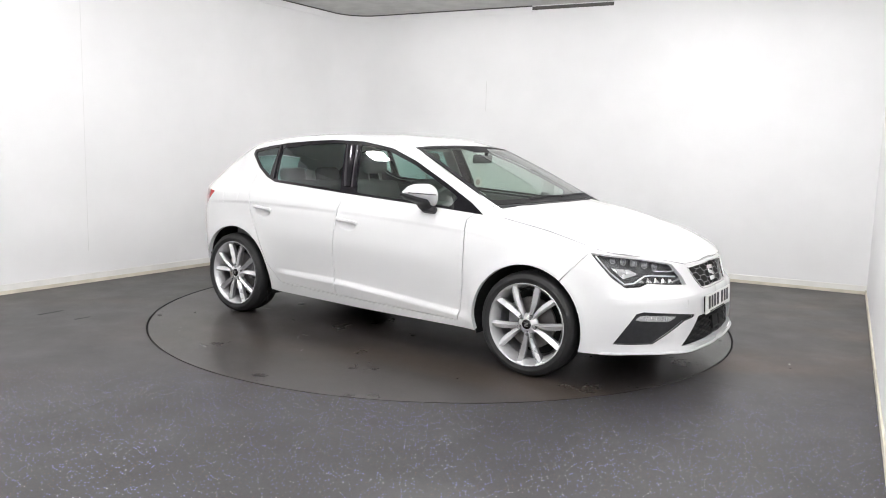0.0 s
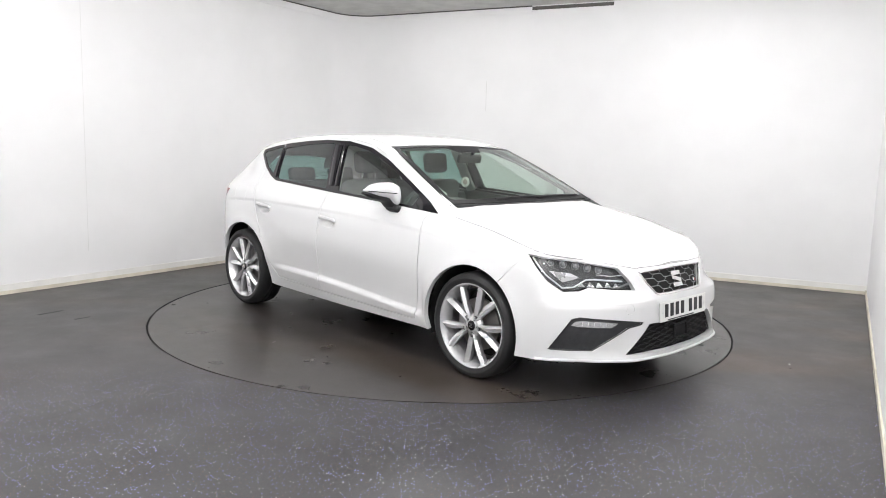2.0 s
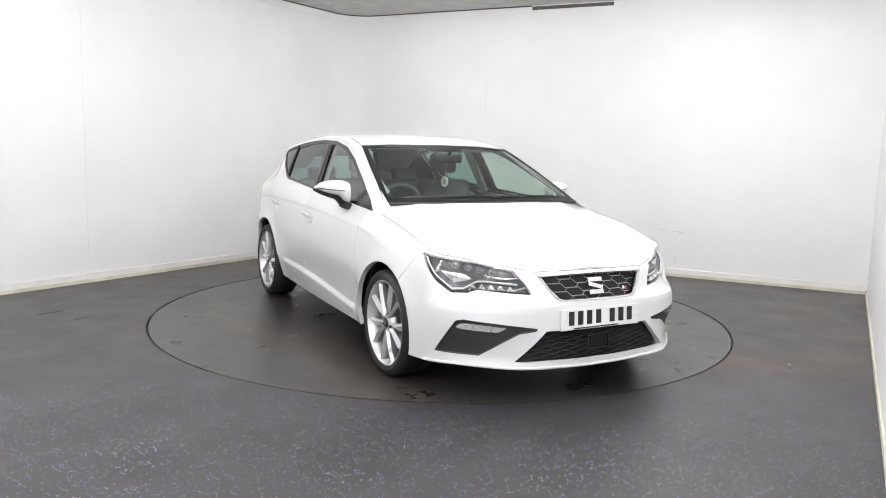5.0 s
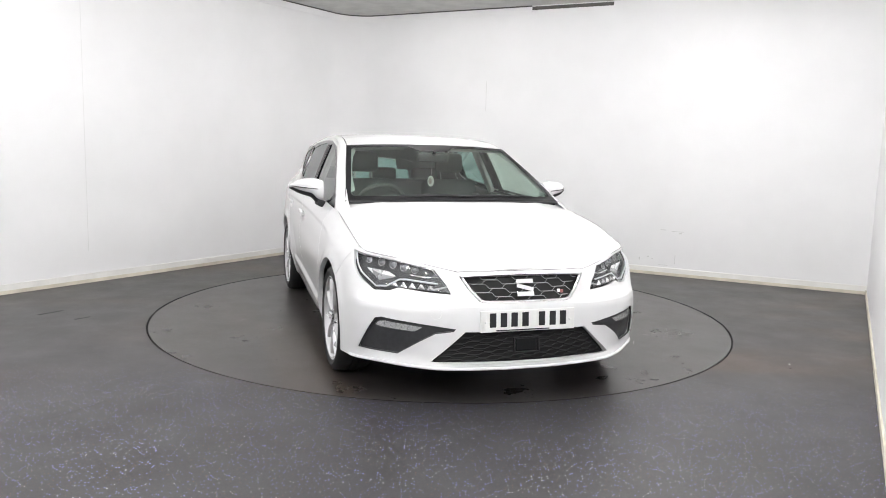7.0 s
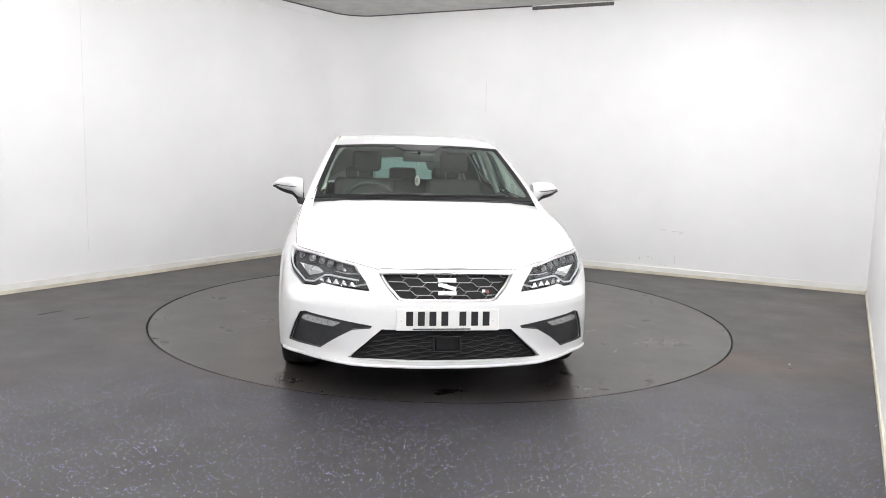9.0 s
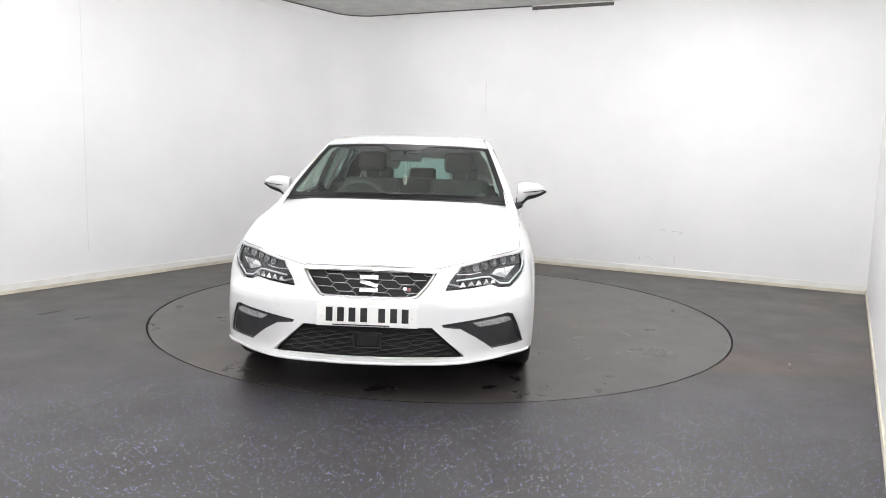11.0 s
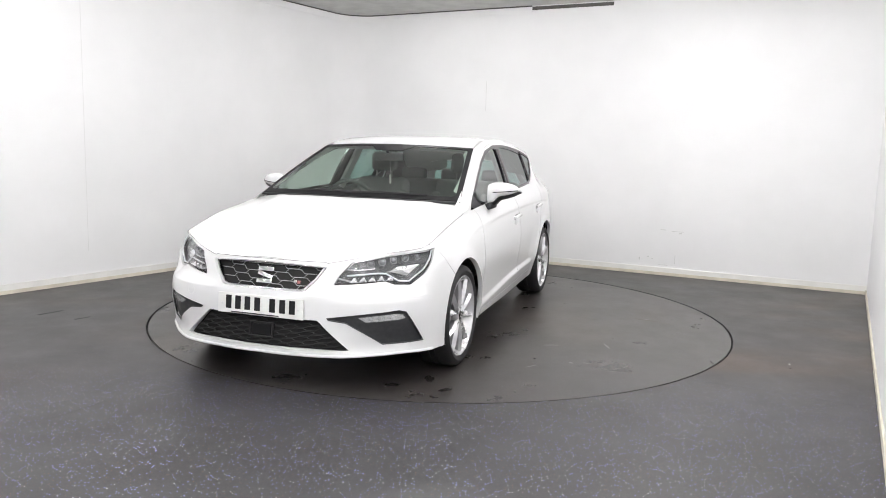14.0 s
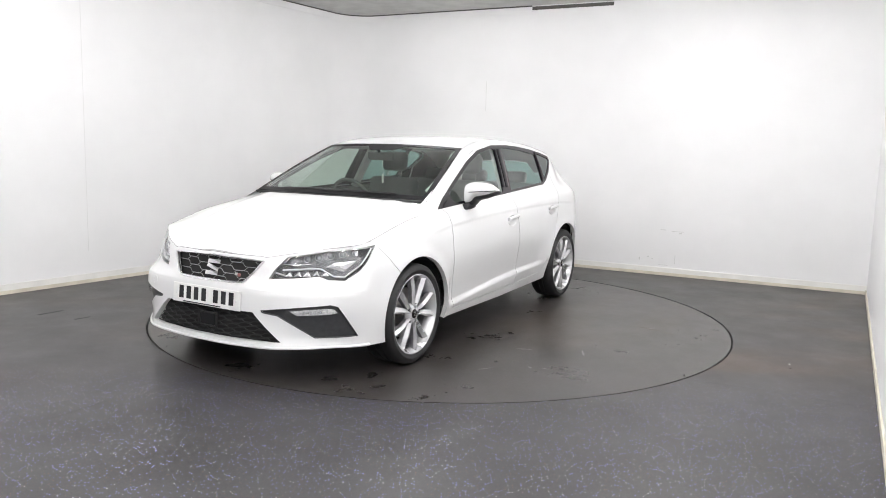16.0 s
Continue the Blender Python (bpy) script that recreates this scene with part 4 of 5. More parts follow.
badge_m = nose_frame(0, 0.618, 0.016)
badge = part("badge", box((0.010, 0.098, 0.026), badge_m @ pose(0, 0, 0.034, 0, 0, 0), 0.004), MAT_CHROME, car, "chrome emblem as a plain slanted shape", True)
part("badge_bar", box((0.010, 0.098, 0.024), badge_m @ pose(0, 0, 0.0, -16), 0.004), MAT_CHROME, badge, "", True)
part("badge_bar", box((0.010, 0.098, 0.026), badge_m @ pose(0, 0, -0.034), 0.004), MAT_CHROME, badge, "", True)
trim_m = nose_frame(13.6, 0.598, 0.010)
letter_badge = part("letter_badge", box((0.005, 0.018, 0.018), trim_m @ pose(0, -0.010, 0), 0.002), MAT_CHROME, car, "small grey and red trim badge on the grille")
part("badge_red", box((0.005, 0.018, 0.018), trim_m @ pose(0, 0.010, -0.004), 0.002), MAT_REDBADGE, letter_badge, "red half of the badge")

# number plate
plate_m = pose(2.180, 0, 0.456, 0, -4, 0)
plate = part("number_plate", box((0.007, 0.535, 0.112), plate_m, 0.0025), MAT_PLATE, car, "white number plate with dark bars")
part("plate_holder", box((0.02, 0.50, 0.094), plate_m @ pose(-0.012, 0, 0)), MAT_DARK, plate)
for k, y in enumerate((-0.198, -0.138, -0.078, -0.016, 0.078, 0.140, 0.200)):
    part("plate_bar", box((0.003, 0.036, 0.074), plate_m @ pose(0.0040, y, 0.006), 0.001, 1), MAT_INK, plate)
part("plate_bar", box((0.003, 0.30, 0.006), plate_m @ pose(0.0040, -0.03, -0.048)), MAT_INK, plate)
for y in (-0.238, 0.238):
    bm = bmesh.new()
    bmesh.ops.create_uvsphere(bm, u_segments=10, v_segments=6, radius=0.006, matrix=plate_m @ pose(0.004, y, -0.004) @ Matrix.Diagonal((0.5, 1, 1, 1)))
    part("plate_screw", bm, MAT_ALU, plate)

for k in (1, -1):
    shut = [bonnet_surface(x, BONNET_Y(x)) for x in steps(1.10, edge_points[-1].x, 26)] + [nose_surface(a, 0.704) for a in steps(24.0, 0.0, 10)]
    part("bonnet_gap", tube([(q.x + 0.001, k * q.y, q.z + 0.001) for q in shut], 0.0012, 5), MAT_FOGTRIM, car, "thin dark gap round the bonnet", True)

# tow cover and lower lip
tow = [nose_frame(-30.5, 0.496, -0.001) @ Vector((0, 0.027 * math.cos(a), 0.027 * math.sin(a))) for a in steps(0, 2 * math.pi, 28)[:-1]]
part("tow_cover", tube(tow, 0.0007, 5, True), MAT_SEAM, car, "round tow eye cover outline")
part("lip_edge", tube(nose_line([(-61, 0.218), (-50, 0.219), (-32, 0.217), (-20, 0.210), (0, 0.206), (20, 0.210), (32, 0.217), (50, 0.219), (61, 0.218)], -0.002, 5), 0.008, 8), MAT_PAINT, car, "", True)

# ---------------------------------------------------------------- tail
tail_half = [(0.0, 0.25), (40.0, 0.25), (64.0, 0.25), (66.0, 0.45), (63.0, 0.62), (60.0, 0.80), (58.0, 0.97), (30.0, 0.975), (0.0, 0.975)]
tail_outer = tail_half + [(-a, b) for a, b in tail_half[-2:0:-1]]
TAIL_LAMP = [(57.5, 0.835), (57.5, 0.925), (45.0, 0.935), (22.0, 0.930), (24.0, 0.850), (48.0, 0.810)]
tail_regions = [("lamp", TAIL_LAMP), ("lamp", mirrored(TAIL_LAMP)), ("gap", ribbon([(62.5, 0.64), (0, 0.63), (-62.5, 0.64)], 0.006)), ("tailgate", [(-40, 0.63), (40, 0.63), (44, 0.99), (-44, 0.99)])]
tail_plan, tail_parts = trimmed(tail_outer, tail_regions, 0.05, ASPECT)
panel("rear_bumper", tail_plan, tail_parts["rest"], tail_surface, MAT_PAINT, car, flip=True, lip=0.02)
panel("tailgate", tail_plan, tail_parts["tailgate"], tail_surface, MAT_PAINT, car, flip=True, lip=0.02)
for k in (1, -1):
    side_tris = [f for f in tail_parts["lamp"] if sum(tail_plan[i][0] for i in f) * k > 0]
    panel("tail_light", tail_plan, side_tris, tail_surface, MAT_RED, car, flip=True, lip=0.012, label="red tail light")
panel("tail_shell", tail_plan, [f for q in tail_parts.values() for f in q], lambda a, b: tail_surface(a, b, 0.02), MAT_DARK, car, flip=True, lip=0.0)

# ---------------------------------------------------------------- underbody and wheel wells
part("underbody", box((3.1, 1.28, 0.10), pose(0.0, 0, 0.25), 0.02), MAT_DARK, car, "black underbody")
part("underbody", box((0.50, 0.90, 0.06), pose(1.78, 0, 0.262), 0.02), MAT_DARK, car, "black underbody")
part("underbody", box((0.50, 0.9, 0.10), pose(-1.62, 0, 0.34), 0.02), MAT_DARK, car, "black underbody")
for ax, az, ar in (FRONT_ARCH, REAR_ARCH):
    for k in (1, -1):
        bm = bmesh.new()
        prof = [(ax + (ar + 0.012) * math.cos(radians(a)), az + (ar + 0.012) * math.sin(radians(a))) for a in steps(-18, 198, 24)]
        w = 0.85 if ax > 0 else 0.79
        out = [bm.verts.new((x, k * min(w, half_width(x, max(z, 0.22)) - 0.016 - 0.10 * smooth01((-1.40 - x) / 0.25)), z)) for x, z in prof]
        inn = [bm.verts.new((x, k * 0.56, z)) for x, z in prof]
        for i in range(len(prof) - 1):
            bm.faces.new((out[i], out[i + 1], inn[i + 1], inn[i]))
        bm.faces.new(inn)
        part("wheel_well", bm, MAT_DARK, car, "black wheel well liner")


# ---------------------------------------------------------------- wheels
def wheel(x, y, side):
    hub = new("wheel")
    hub.parent = car
    hub.matrix_basis = pose(x, y * side, 0.314, 0, 0, 0 if side > 0 else 180)
    phase = {(1, 1): 30, (1, -1): 48, (-1, 1): 66, (-1, -1): 18}[(1 if x > 0 else -1, side)]
    tyre = [(0.232, -0.195), (0.238, -0.205), (0.262, -0.212), (0.292, -0.205), (0.307, -0.190), (0.313, -0.160), (0.314, -0.125), (0.314, -0.120), (0.308, -0.119), (0.308, -0.113), (0.314, -0.112), (0.314, -0.082), (0.308, -0.081), (0.308, -0.075), (0.314, -0.074),
            (0.313, -0.034), (0.307, -0.008), (0.296, 0.004), (0.281, 0.009), (0.279, 0.0105), (0.272, 0.0105), (0.270, 0.009), (0.258, 0.007), (0.250, 0.003), (0.2505, -0.004), (0.246, -0.012)]
    part("tyre", lathe(tyre, 64), MAT_TYRE, hub, "black road tyre", True)
    rim = [(0.2515, -0.008), (0.2515, 0.001), (0.247, 0.004), (0.241, 0.001), (0.236, -0.010), (0.226, -0.030), (0.218, -0.055), (0.206, -0.10), (0.206, -0.16), (0.225, -0.19), (0.240, -0.195)]
    ob = part("rim", lathe(rim, 72), MAT_ALLOY, hub, "silver alloy rim", True)
    part("barrel", lathe([(0.2055, -0.06), (0.2045, -0.185)], 48), MAT_BARREL, hub, "", True)
    part("brake_disc", lathe([(0.0, -0.078), (0.155, -0.078), (0.155, -0.096), (0.0, -0.096)], 40), MAT_STEEL, hub, "steel brake disc")
    part("brake_caliper", box((0.07, 0.06, 0.14), pose(0.115 * (-1 if x > 0 else 1) * side, -0.088, 0.03), 0.012), MAT_BARREL, hub, "grey brake caliper")
    part("wheel_back", lathe([(0.0, -0.165), (0.206, -0.165)], 32), MAT_DARK, hub)
    part("hub_face", lathe([(0.030, -0.010), (0.046, -0.013), (0.060, -0.024), (0.066, -0.036), (0.062, -0.052), (0.0, -0.052)], 40), MAT_ALLOY, hub, "", True)
    part("hub_cap", lathe([(0.0, -0.007), (0.024, -0.008), (0.029, -0.011), (0.030, -0.022)], 32), MAT_GLOSS, hub, "dark centre cap", True)
    for zz, tilt in ((0.009, 0), (0.0, 22), (-0.009, 0)):
        part("cap_mark", box((0.024, 0.002, 0.005), pose(0, -0.0065, zz, 0, tilt, 0)), MAT_CHROME, hub)
    for k in range(5):
        a = radians(72 * k + phase)
        part("wheel_bolt", lathe([(0.0, -0.004), (0.0085, -0.004), (0.010, -0.007), (0.010, -0.03)], 6), MAT_BARREL, hub, "").matrix_basis = pose(0.052 * math.cos(a), 0, 0.052 * math.sin(a))
        # solid dark disc round each bolt paints the shade of its hole
        part("bolt_hole_shade", lathe([(0.0, -0.0115), (0.0140, -0.0115), (0.0150, -0.0095), (0.0160, -0.018)], 14), MAT_FOGTRIM, hub, "").matrix_basis = pose(0.052 * math.cos(a), 0, 0.052 * math.sin(a))
        for s in (-1, 1):
            bm = bmesh.new()
            rows = []
            for j in range(7):
                t = j / 6
                r = 0.040 + (0.244 - 0.040) * t
                ang = radians(72 * k + phase + s * (9.5 + 7.5 * t))
                c, d = math.cos(ang), math.sin(ang)
                w = 0.0115 + 0.0085 * smooth01(t / 0.65) - 0.003 * smooth01((t - 0.75) / 0.25)
                top = -0.014 + 0.006 * math.sin(math.pi * t) - 0.002 * t + (0.004 * t)
                rows.append([bm.verts.new((r * c - d * q, h, r * d + c * q)) for q, h in ((-w * 0.9, top - 0.040), (-w, top - 0.012), (s * 0.30 * w, top + 0.006), (w, top - 0.012), (w * 0.9, top - 0.040))])
            for r0, r1 in zip(rows, rows[1:]):
                for i in range(4):
                    bm.faces.new((r0[i], r0[i + 1], r1[i + 1], r1[i]))
            bm.faces.new(rows[0])
            bm.faces.new(rows[-1])
            bmesh.ops.recalc_face_normals(bm, faces=bm.faces[:])
            spoke = part("spoke", bm, MAT_ALLOY, hub, "bright machined spoke with grey flanks")
            spoke.data.materials.append(MAT_BARREL)
            # side faces of the spoke take the darker barrel colour
            for f in range(24):
                if f % 4 in (0, 3):
                    spoke.data.polygons[f].material_index = 1
    return hub


for (hx, hy) in HUBS:
    for side in (1, -1):
        wheel(hx, hy, side)


# ---------------------------------------------------------------- handles and mirrors
def door_handle(x, z, door_key):
    kids = []
    y = half_width(x, z)
    slope = math.degrees(math.atan2(half_width(x, z - 0.03) - half_width(x, z + 0.03), 0.06))
    m = pose(x, y, z, slope, 0, -2) @ pose(0, 0, 0, 0, 5.5, 0)
    bm = box((0.182, 0.018, 0.025), m @ pose(0, 0.016, 0.013), 0.0085, 4)
    grip = part("door_handle", bm, MAT_PAINT, car, "white pull handle", True)
    for dx in (-0.080, 0.080):
        kids.append(part("handle_foot", box((0.026, 0.030, 0.026), m @ pose(dx, 0.004, 0.009), 0.008, 3), MAT_PAINT, car, "", True))
    kids = [grip] + kids
    copy_mirrored(kids)
    for ob in kids:
        ob.parent = flank_parts[(door_key, False)]
        made_twins[ob].parent = flank_parts[(door_key, True)]


door_handle(-0.112, 0.806, "front_door")
door_handle(-0.978, 0.838, "rear_door")


MIRROR_Y = (0.822, 1.032)
MIRROR_TOP = curve([0, 0.25, 0.5, 0.8, 1.0], [1.092, 1.108, 1.106, 1.090, 1.066])
MIRROR_LOW = curve([0, 0.16, 0.36, 0.6, 1.0], [0.958, 0.966, 1.006, 1.018, 1.046])
MIRROR_FRONT = curve([0, 0.3, 0.7, 1.0], [0.620, 0.632, 0.595, 0.520])
MIRROR_BACK = curve([0, 0.5, 1.0], [0.512, 0.497, 0.486])


def mirror_loft(grow, front, back, low, top, n=14, m=28):
    """A shell lofted outwards from the door; front, back, low and top give each section's box."""
    bm = bmesh.new()
    rings = []
    for i in range(n + 1):
        s = i / n
        y = MIRROR_Y[0] + (MIRROR_Y[1] - MIRROR_Y[0]) * s + grow * (2 * s - 1)
        shut = 1.0 - 0.45 * smooth01((s - 0.78) / 0.22)
        xf, xb, zl, zt = front(s), back(s), low(s), top(s)
        cx, cz = (xf + xb) / 2, (zl + zt) / 2
        row = []
        for k in range(m):
            a = 2 * math.pi * k / m
            c, d = math.cos(a), math.sin(a)
            p = 2.0 / (2.3 if c > 0 else 7.0)
            row.append(bm.verts.new((cx + shut * (xf - xb) / 2 * math.copysign(abs(c) ** p, c), y, cz + shut * (zt - zl) / 2 * math.copysign(abs(d) ** (2.0 / 2.5), d))))
        rings.append(row)
    for r0, r1 in zip(rings, rings[1:]):
        for k in range(m):
            bm.faces.new((r0[k], r0[(k + 1) % m], r1[(k + 1) % m], r1[k]))
    bm.faces.new(rings[0])
    bm.faces.new(rings[-1])
    bmesh.ops.recalc_face_normals(bm, faces=bm.faces[:])
    return bm


def door_mirror():
    shell = part("door_mirror", mirror_loft(0.0, MIRROR_FRONT, MIRROR_BACK, MIRROR_LOW, MIRROR_TOP), MAT_PAINT, car, "white door mirror with black underside", True)
    kids = [shell]
    # black lower skirt and back rim, proud below and behind the white shell
    skirt = mirror_loft(0.003, lambda s: MIRROR_BACK(s) + 0.72 * (MIRROR_FRONT(s) - MIRROR_BACK(s)), lambda s: MIRROR_BACK(s) - 0.014,
                        lambda s: MIRROR_LOW(s) - 0.032 + 0.014 * s, lambda s: MIRROR_LOW(s) + 0.30 * (MIRROR_TOP(s) - MIRROR_LOW(s)))
    kids.append(part("mirror_base", skirt, MAT_BLACK, shell, "black mirror rim and underside", True))
    kids.append(part("mirror_glass", box((0.003, 0.120, 0.062), pose(0.4930, 0.905, 1.050, 0, 0, 6), 0.001, 1), MAT_MIRROR, shell, "mirror glass"))
    line = []
    for s in steps(0.20, 0.93, 10):
        zl, zt = MIRROR_LOW(s), MIRROR_TOP(s)
        z = 1.036 + 0.018 * s
        h = min(0.98, abs(z - (zl + zt) / 2) / ((zt - zl) / 2))
        half = (MIRROR_FRONT(s) - MIRROR_BACK(s)) / 2 * (1.0 - 0.45 * smooth01((s - 0.78) / 0.22))
        x = (MIRROR_FRONT(s) + MIRROR_BACK(s)) / 2 + half * (1 - h ** 2.5) ** (1 / 2.3)
        line.append((x - 0.0005, MIRROR_Y[0] + (MIRROR_Y[1] - MIRROR_Y[0]) * s, z))
    kids.append(part("indicator", tube(line, 0.0034, 6), MAT_BLACK, shell, "dark indicator strip", True))
    kids.append(part("mirror_arm", box((0.100, 0.100, 0.046), pose(0.560, 0.815, 0.934, 22, 4, -8), 0.015, 3), MAT_BLACK, shell, "black mirror arm", True))
    return kids


copy_mirrored(door_mirror())
for k in (1, -1):
    part("wiper", tube([screen_surface(k0, v0, -0.010) for k0, v0 in ((-0.05 + 0.5 * (k < 0) * -1, 0.035), (0.25 - 0.5 * (k < 0), 0.055), (0.72 - 0.62 * (k < 0), 0.045))], 0.006, 6), MAT_BLACK, car, "black windscreen wiper", True)
part("cowl", tube([screen_surface(u, -0.02, 0.006) for u in steps(-1, 1, 24)], 0.009, 8), MAT_BLACK, car, "black cowl below the windscreen", True)


# ---------------------------------------------------------------- cabin
def cushion(size, m, bevel=0.04):
    bm = box(size, m, bevel, 4)
    return bm


def front_seat(y):
    part("seat_cushion", cushion((0.50, 0.50, 0.16), pose(0.06, y, 0.52, 0, -8, 0)), MAT_FABRIC, car, "black fabric seat", True)
    back = part("seat_back", cushion((0.14, 0.46, 0.62), pose(-0.215, y, 0.775, 0, -16, 0), 0.05), MAT_FABRIC, car, "black fabric seat back", True)
    for dy in (-0.21, 0.21):
        part("seat_bolster", cushion((0.17, 0.08, 0.48), pose(-0.185, y + dy, 0.735, 0, -16, 0), 0.035), MAT_FABRIC, back, "", True)
    part("headrest", cushion((0.085, 0.235, 0.165), pose(-0.300, y, 1.212, 0, -8, 0), 0.04), MAT_FABRIC, back, "black headrest", True)
    for dy in (-0.07, 0.07):
        part("headrest_post", tube([(-0.282, y + dy, 1.05), (-0.298, y + dy, 1.15)], 0.006, 6), MAT_STEEL, back, "steel headrest post")
        bm = bmesh.new()
        bmesh.ops.create_uvsphere(bm, u_segments=12, v_segments=8, radius=0.010, matrix=pose(-0.272, y + dy, 1.074))
        part("post_collar", bm, MAT_CHROME, back, "small bright post collar", True)


front_seat(0.365)
front_seat(-0.355)
part("rear_bench", cushion((0.5, 1.28, 0.16), pose(-0.78, 0, 0.56, 0, -8, 0)), MAT_FABRIC, car, "black fabric rear bench", True)
part("rear_backrest", cushion((0.15, 1.26, 0.58), pose(-1.05, 0, 0.76, 0, -18, 0), 0.05), MAT_FABRIC, car, "black fabric rear backrest", True)
for y in (-0.40, 0.0, 0.40):
    part("rear_headrest", cushion((0.08, 0.25, 0.12), pose(-1.115, y, 1.085, 0, -12, 0), 0.035), MAT_FABRIC, car, "black rear headrest", True)
for k in (1, -1):
    part("sun_visor", box((0.15, 0.36, 0.018), pose(0.185, k * 0.35, 1.334, 0, 14, 0), 0.006, 2), MAT_LINING, car, "pale grey sun visor folded up", True)
part("parcel_shelf", box((0.66, 1.12, 0.02), pose(-1.52, 0, 0.945), 0.005), MAT_DASH, car, "black parcel shelf")
dash_outer = [(1.06, 0.0), (1.03, 0.3), (0.97, 0.55), (0.90, 0.72), (0.62, 0.735), (0.55, 0.60), (0.56, 0.30), (0.55, 0.0)]
dash_plan, dash_parts = trimmed(dash_outer + [(x, -y) for x, y in dash_outer[-2:0:-1]], [], 0.06)


def dash_surface(x, y):
    hood = 0.045 * math.exp(-(((y + 0.37) / 0.17) ** 2)) * smooth01((0.85 - x) / 0.2)
    return Vector((x, y, 0.955 + 0.012 * smooth01((0.9 - x) / 0.3) - 0.02 * (y / 0.7) ** 2 + hood - 0.05 * smooth01((0.60 - x) / 0.08)))


panel("dashboard", dash_plan, dash_parts["rest"], dash_surface, MAT_DASH, car, lip=0.35, label="dark grey dashboard")
wheel_m = pose(0.310, -0.350, 0.905, 0, -62, 0)
steering = part("steering_wheel", tube([wheel_m @ Vector((0.185 * math.cos(a), 0.185 * math.sin(a), 0)) for a in steps(0, 2 * math.pi, 32)[:-1]], 0.015, 8, True), MAT_DASH, car, "black steering wheel", True)
part("wheel_boss", box((0.13, 0.16, 0.05), wheel_m, 0.02, 3), MAT_DASH, steering, "", True)
for a, b in (((0, 0.06, 0), (0, 0.18, 0)), ((0, -0.06, 0), (0, -0.18, 0)), ((-0.05, 0, 0), (-0.18, 0, 0))):
    part("wheel_spoke", tube([wheel_m @ Vector(a), wheel_m @ Vector(b)], 0.014, 6), MAT_DASH, steering, "", True)
for k in (1, -1):
    part("door_card", box((2.2, 0.04, 0.48), pose(-0.25, k * 0.755, 0.74, 0, 3.0, 0), 0.012), MAT_DASH, car, "dark door lining")
    part("pillar_lining", box((0.09, 0.03, 0.40), pose(-0.255, k * 0.655, 1.160, 22 * k, -12, 0), 0.01), MAT_LINING, car, "pale grey pillar lining", True)
part("cabin_floor", box((2.35, 1.30, 0.04), pose(-0.20, 0, 0.40), 0.01), MAT_DARK, car, "black cabin floor")
part("bulkhead", box((0.04, 1.42, 0.55), pose(0.98, 0, 0.66), 0.01), MAT_DARK, car)
for mirror in (True, False):
    def rail_inner(s, v):
        q = rail_surface(s, v)
        q = q - Vector((0, 0.75, 0.6)) * 0.028
        return Vector((q.x, -q.y, q.z)) if mirror else q
    grid_panel("rail_lining", rail_inner, steps(1.9, len(RAIL_LOW) - 1.6, 48), steps(0, 1.45, 6), MAT_LINING, car, "pale grey pillar and rail lining", flip=mirror)
rear_mirror = part("rear_view_mirror", cushion((0.035, 0.235, 0.065), pose(0.435, 0, 1.262, 0, 8, 0), 0.016), MAT_BLACK, car, "black rear-view mirror", True)
part("mirror_stem", tube([(0.44, 0, 1.275), (0.475, 0, 1.31)], 0.012, 6), MAT_BLACK, rear_mirror)
freshener = part("air_freshener", lathe([(0.0, 0.006), (0.026, 0.005), (0.032, 0.0), (0.026, -0.005), (0.0, -0.006)], 24), MAT_PEARL, car, "ivory oval air freshener on a cord", True)
freshener.matrix_basis = pose(0.404, -0.003, 1.092, 0, 0, 30) @ Matrix.Diagonal((1, 1, 1.22, 1))
part("cord", tube([(0.405, 0, 1.128), (0.418, 0, 1.232)], 0.0013, 5), MAT_PEARL, car, "pale hanging cord")
part("pendant_centre", lathe([(0.0, 0.0085), (0.016, 0.0078), (0.017, 0.005), (0.017, -0.005), (0.016, -0.0078), (0.0, -0.0085)], 16), MAT_MEDAL, freshener, "rose grey centre of the pendant")

# ---------------------------------------------------------------- marks on the turntable
def blot(x, y, sx, sy, turn, mat, name, seed, parent):
    rng = random.Random(seed)
    n = 18
    c, s = math.cos(radians(turn)), math.sin(radians(turn))
    pts = []
    for k in range(n):
        a = 2 * math.pi * k / n
        r = 0.75 + 0.4 * rng.random()
        px, py = sx * r * math.cos(a), sy * r * math.sin(a)
        pts.append((x + c * px - s * py, y + s * px + c * py, 0.0012))
    ob = mesh_object(name, pts, [tuple(range(n))], mat, smooth=False)
    return child(ob, parent)


for seed, (x, y, sx, sy) in enumerate(((0.65, 0.62, 0.05, 0.035), (0.33, 0.79, 0.035, 0.02), (0.48, 0.86, 0.03, 0.016), (1.95, 0.38, 0.06, 0.03), (1.91, 0.70, 0.05, 0.025), (1.75, 0.55, 0.06, 0.03), (-1.78, 0.59, 0.08, 0.012))):
    blot(x, y, sx, sy, 40 * seed, MAT_STAIN, "wet_mark", seed, turntable)
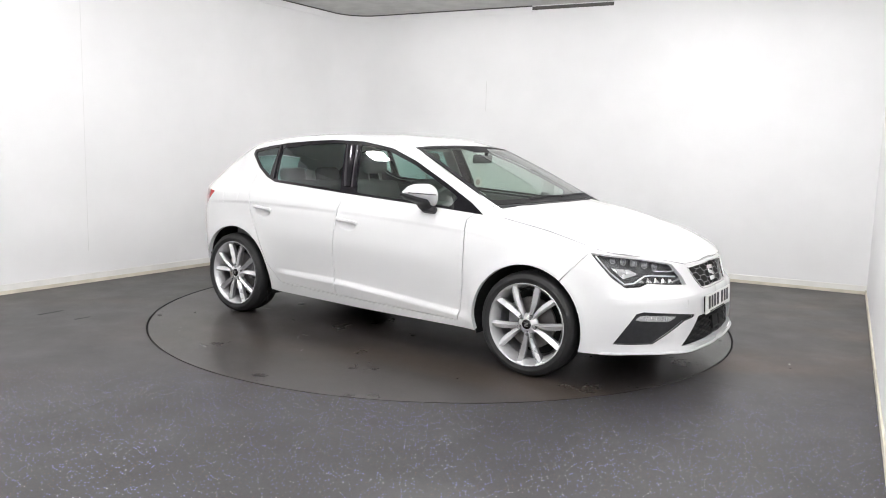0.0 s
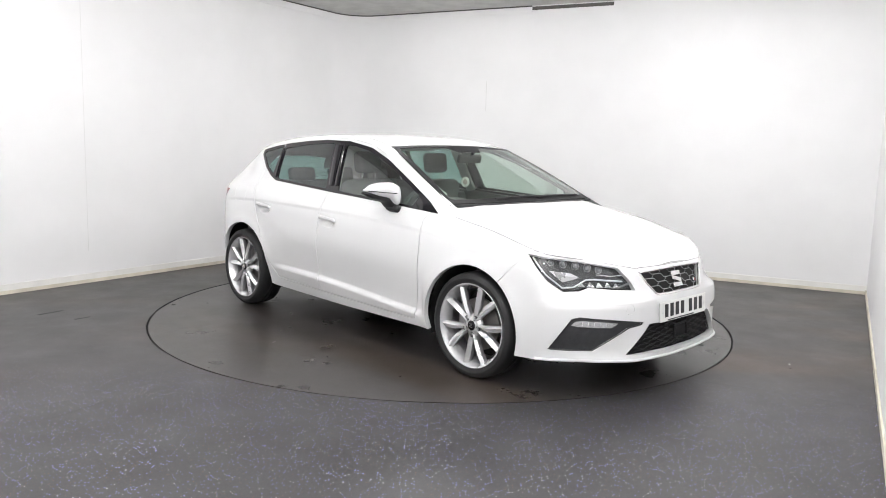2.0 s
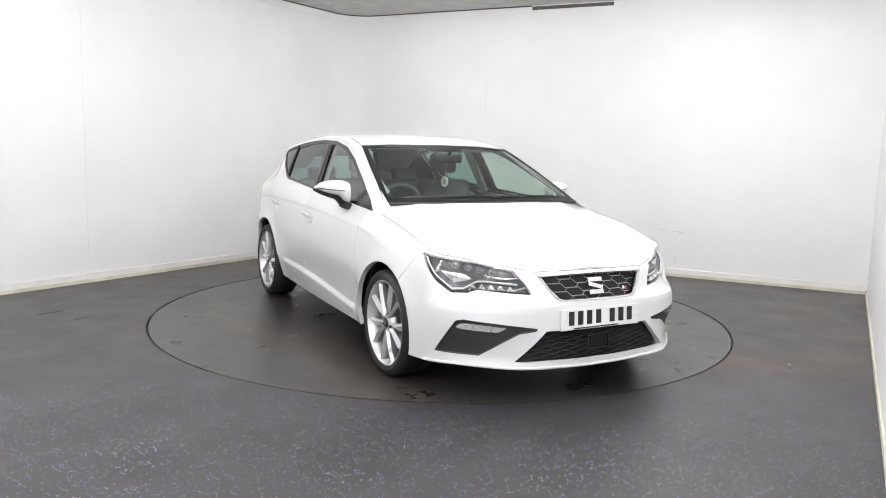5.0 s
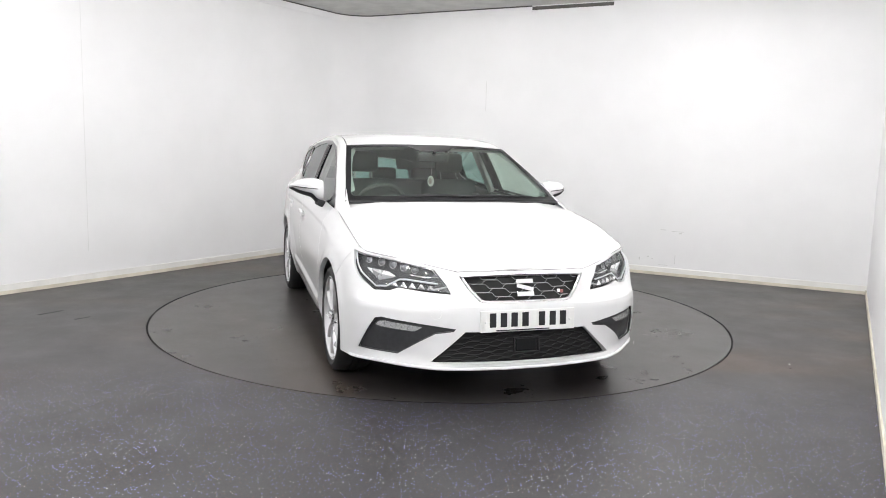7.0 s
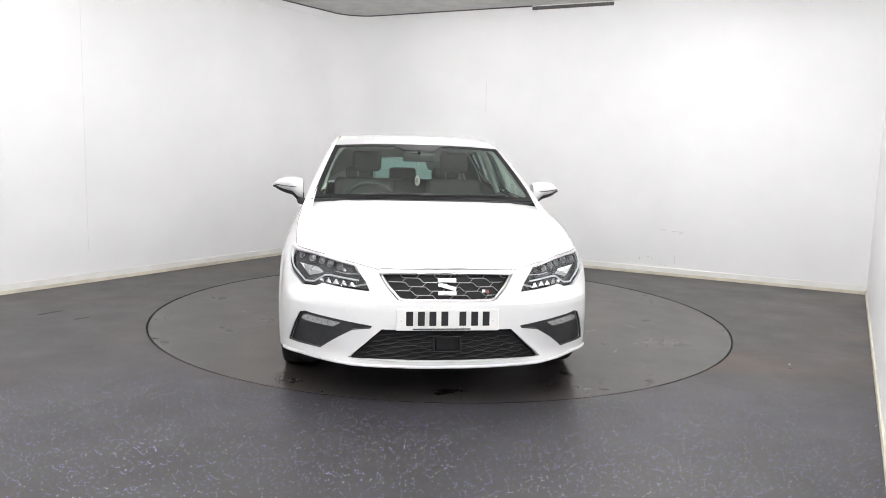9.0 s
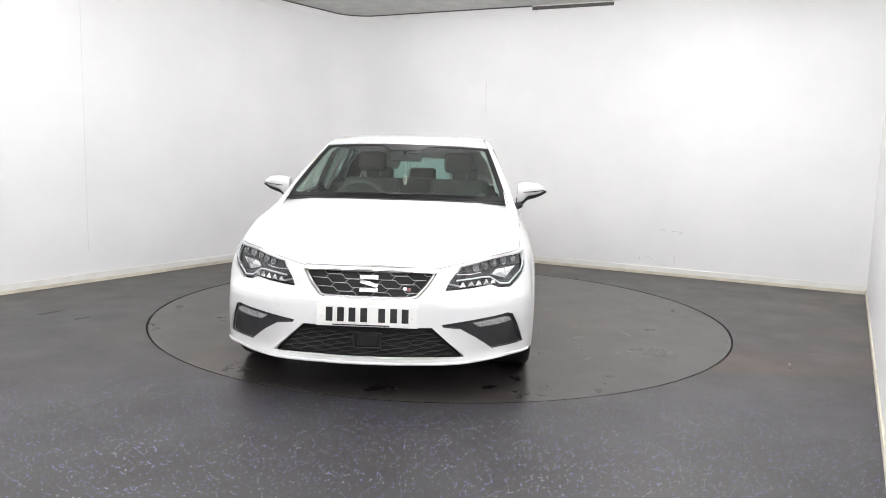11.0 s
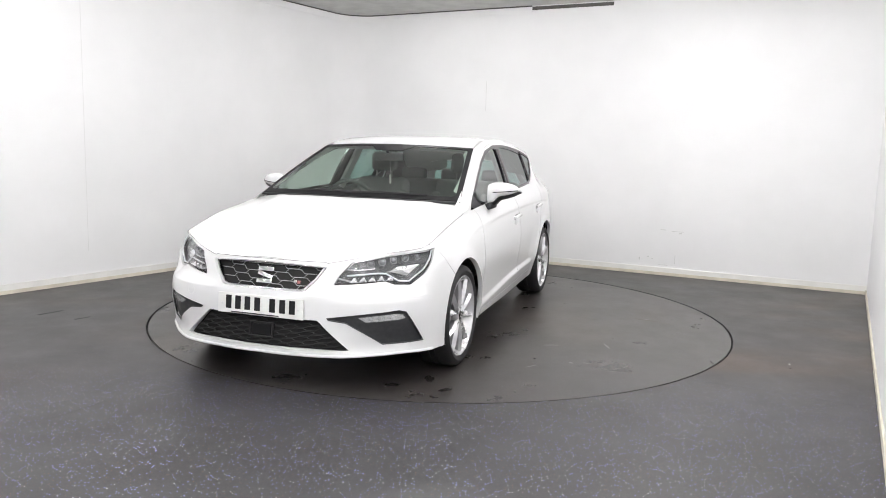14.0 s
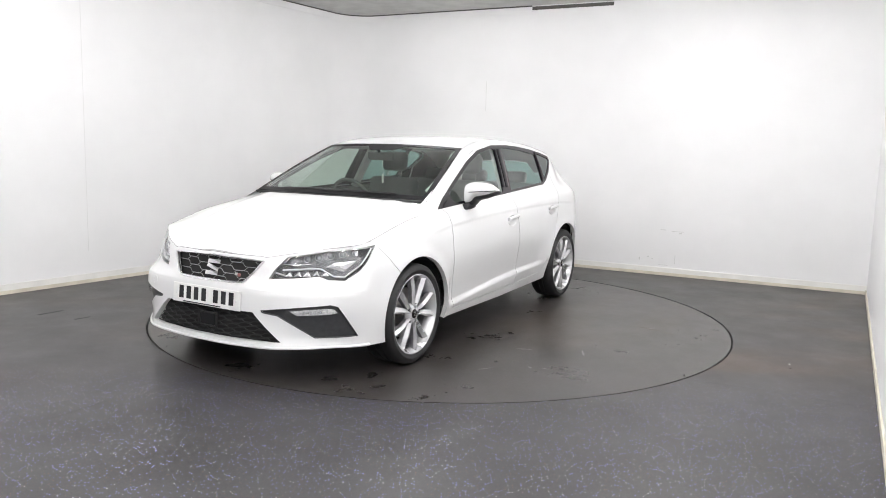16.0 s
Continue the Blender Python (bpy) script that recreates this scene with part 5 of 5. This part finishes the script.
for seed, (x, y, sx, sy) in enumerate(((0.55, 1.42, 0.07, 0.008), (1.07, 1.26, 0.02, 0.008), (1.04, 1.35, 0.022, 0.006), (0.69, 1.05, 0.06, 0.008), (1.25, 1.04, 0.05, 0.006), (-1.02, -1.77, 0.008, 0.006), (-1.14, -0.86, 0.06, 0.012), (-1.45, -0.48, 0.05, 0.008), (-1.10, -1.70, 0.012, 0.008), (0.0, -1.58, 0.03, 0.006), (-0.45, 1.61, 0.05, 0.006))):
    blot(x, y, sx, sy, 25 + 30 * seed, MAT_SCUFF, "scuff", 40 + seed, turntable)


crack = [(-1.655, 0.42), (-1.678, 0.496), (-1.700, 0.545), (-1.765, 0.575), (-1.869, 0.598)]
verts, faces = [], []
for i, q in enumerate(crack):
    a, b = Vector(crack[max(0, i - 1)]), Vector(crack[min(len(crack) - 1, i + 1)])
    n = Vector((-(b - a).y, (b - a).x)).normalized() * 0.006
    verts += [(q[0] + n.x, q[1] + n.y, 0.0016), (q[0] - n.x, q[1] - n.y, 0.0016)]
    if i:
        faces.append((2 * i - 2, 2 * i - 1, 2 * i + 1, 2 * i))
child(mesh_object("deck_crack", verts, faces, MAT_LINE, smooth=False), turntable, "dark curved crack in the vinyl")
MAT_RUST = simple("brown_smear", (0.052, 0.034, 0.024), 0.35, vary=0.3, scale=14)
for seed, (x, y, sx, sy, turn) in enumerate(((-0.42, 1.62, 0.10, 0.018, 75), (-0.37, 1.76, 0.06, 0.012, 70))):
    blot(x, y, sx, sy, turn, MAT_RUST, "brown_smear", 80 + seed, turntable)


def floor_line(points, w, mat, name, label, category):
    verts, faces = [], []
    for i, q in enumerate(points):
        a, b = Vector(points[max(0, i - 1)]), Vector(points[min(len(points) - 1, i + 1)])
        t = (b - a).normalized()
        n = Vector((-t.y, t.x)) * w / 2
        verts += [(*(Vector(q) + n), 0.0015), (*(Vector(q) - n), 0.0015)]
        if i:
            k = 2 * i
            faces.append((k - 2, k - 1, k + 1, k))
    return tagged(mesh_object(name, verts, faces, mat, smooth=False), label, category, kind="structure")


MAT_JOINT = simple("vinyl_joint", (0.022, 0.021, 0.020), 0.5, vary=0.2)
floor_line([(-3.044, -0.509), (-2.939, -0.336)], 0.032, MAT_LINE, "floor_slot", "short dark slot cut in the vinyl floor", "floor slot")
floor_line([(-2.711, -0.622), (-2.642, -0.519)], 0.026, MAT_LINE, "floor_slot", "short dark slot cut in the vinyl floor", "floor slot")
floor_line([(-2.12, -2.56), (-2.088, -2.538), (-1.80, -2.30)], 0.004, MAT_JOINT, "floor_hatch", "thin outline of a square floor hatch", "floor hatch")
floor_line([(-2.088, -2.538), (-1.907, -2.692)], 0.004, MAT_JOINT, "floor_hatch", "thin outline of a square floor hatch", "floor hatch")
floor_line([(-1.907, -2.670), (-1.834, -2.600), (-1.70, -2.36)], 0.005, MAT_JOINT, "floor_hatch", "thin outline of a square floor hatch", "floor hatch")
floor_line([(1.484, -1.715), (1.84, -1.877), (2.268, -2.113)], 0.003, MAT_JOINT, "floor_joint", "thin welded joint in the vinyl floor", "floor joint")
floor_line([(2.30, 0.07), (2.447, 0.054), (2.962, -0.05), (3.256, -0.193)], 0.003, MAT_JOINT, "floor_joint", "thin welded joint in the vinyl floor", "floor joint")
bm = bmesh.new()
bmesh.ops.create_icosphere(bm, subdivisions=1, radius=0.005, matrix=pose(2.274, -1.332, 0.004))
tagged(part("paper_scrap", bm, MAT_TRIM, None), "tiny pale scrap lying on the floor", "litter")
bm = box((0.018, 0.006, 0.003), pose(2.239, -1.424, 0.0035, 0, 0, 30), 0.001, 1)
tagged(part("dark_chip", bm, MAT_LINE, None), "tiny dark chip lying on the floor", "litter")


# ---------------------------------------------------------------- what moves
def motions():
    start, speed = -34.637, -5.3181
    rows, table_rows = [], []
    for t in (0.0, 2.0, 4.0, 6.0, 8.0, 10.0, 12.0, 14.0, 16.0):
        turn = pose(0, 0, 0, 0, 0, start + speed * t)
        rows.append((t, turn @ Matrix.Translation((0.0834, -0.2583, 0.0))))
        table_rows.append((t, turn))
    walk(car, rows)
    walk(turntable, table_rows)


motions()
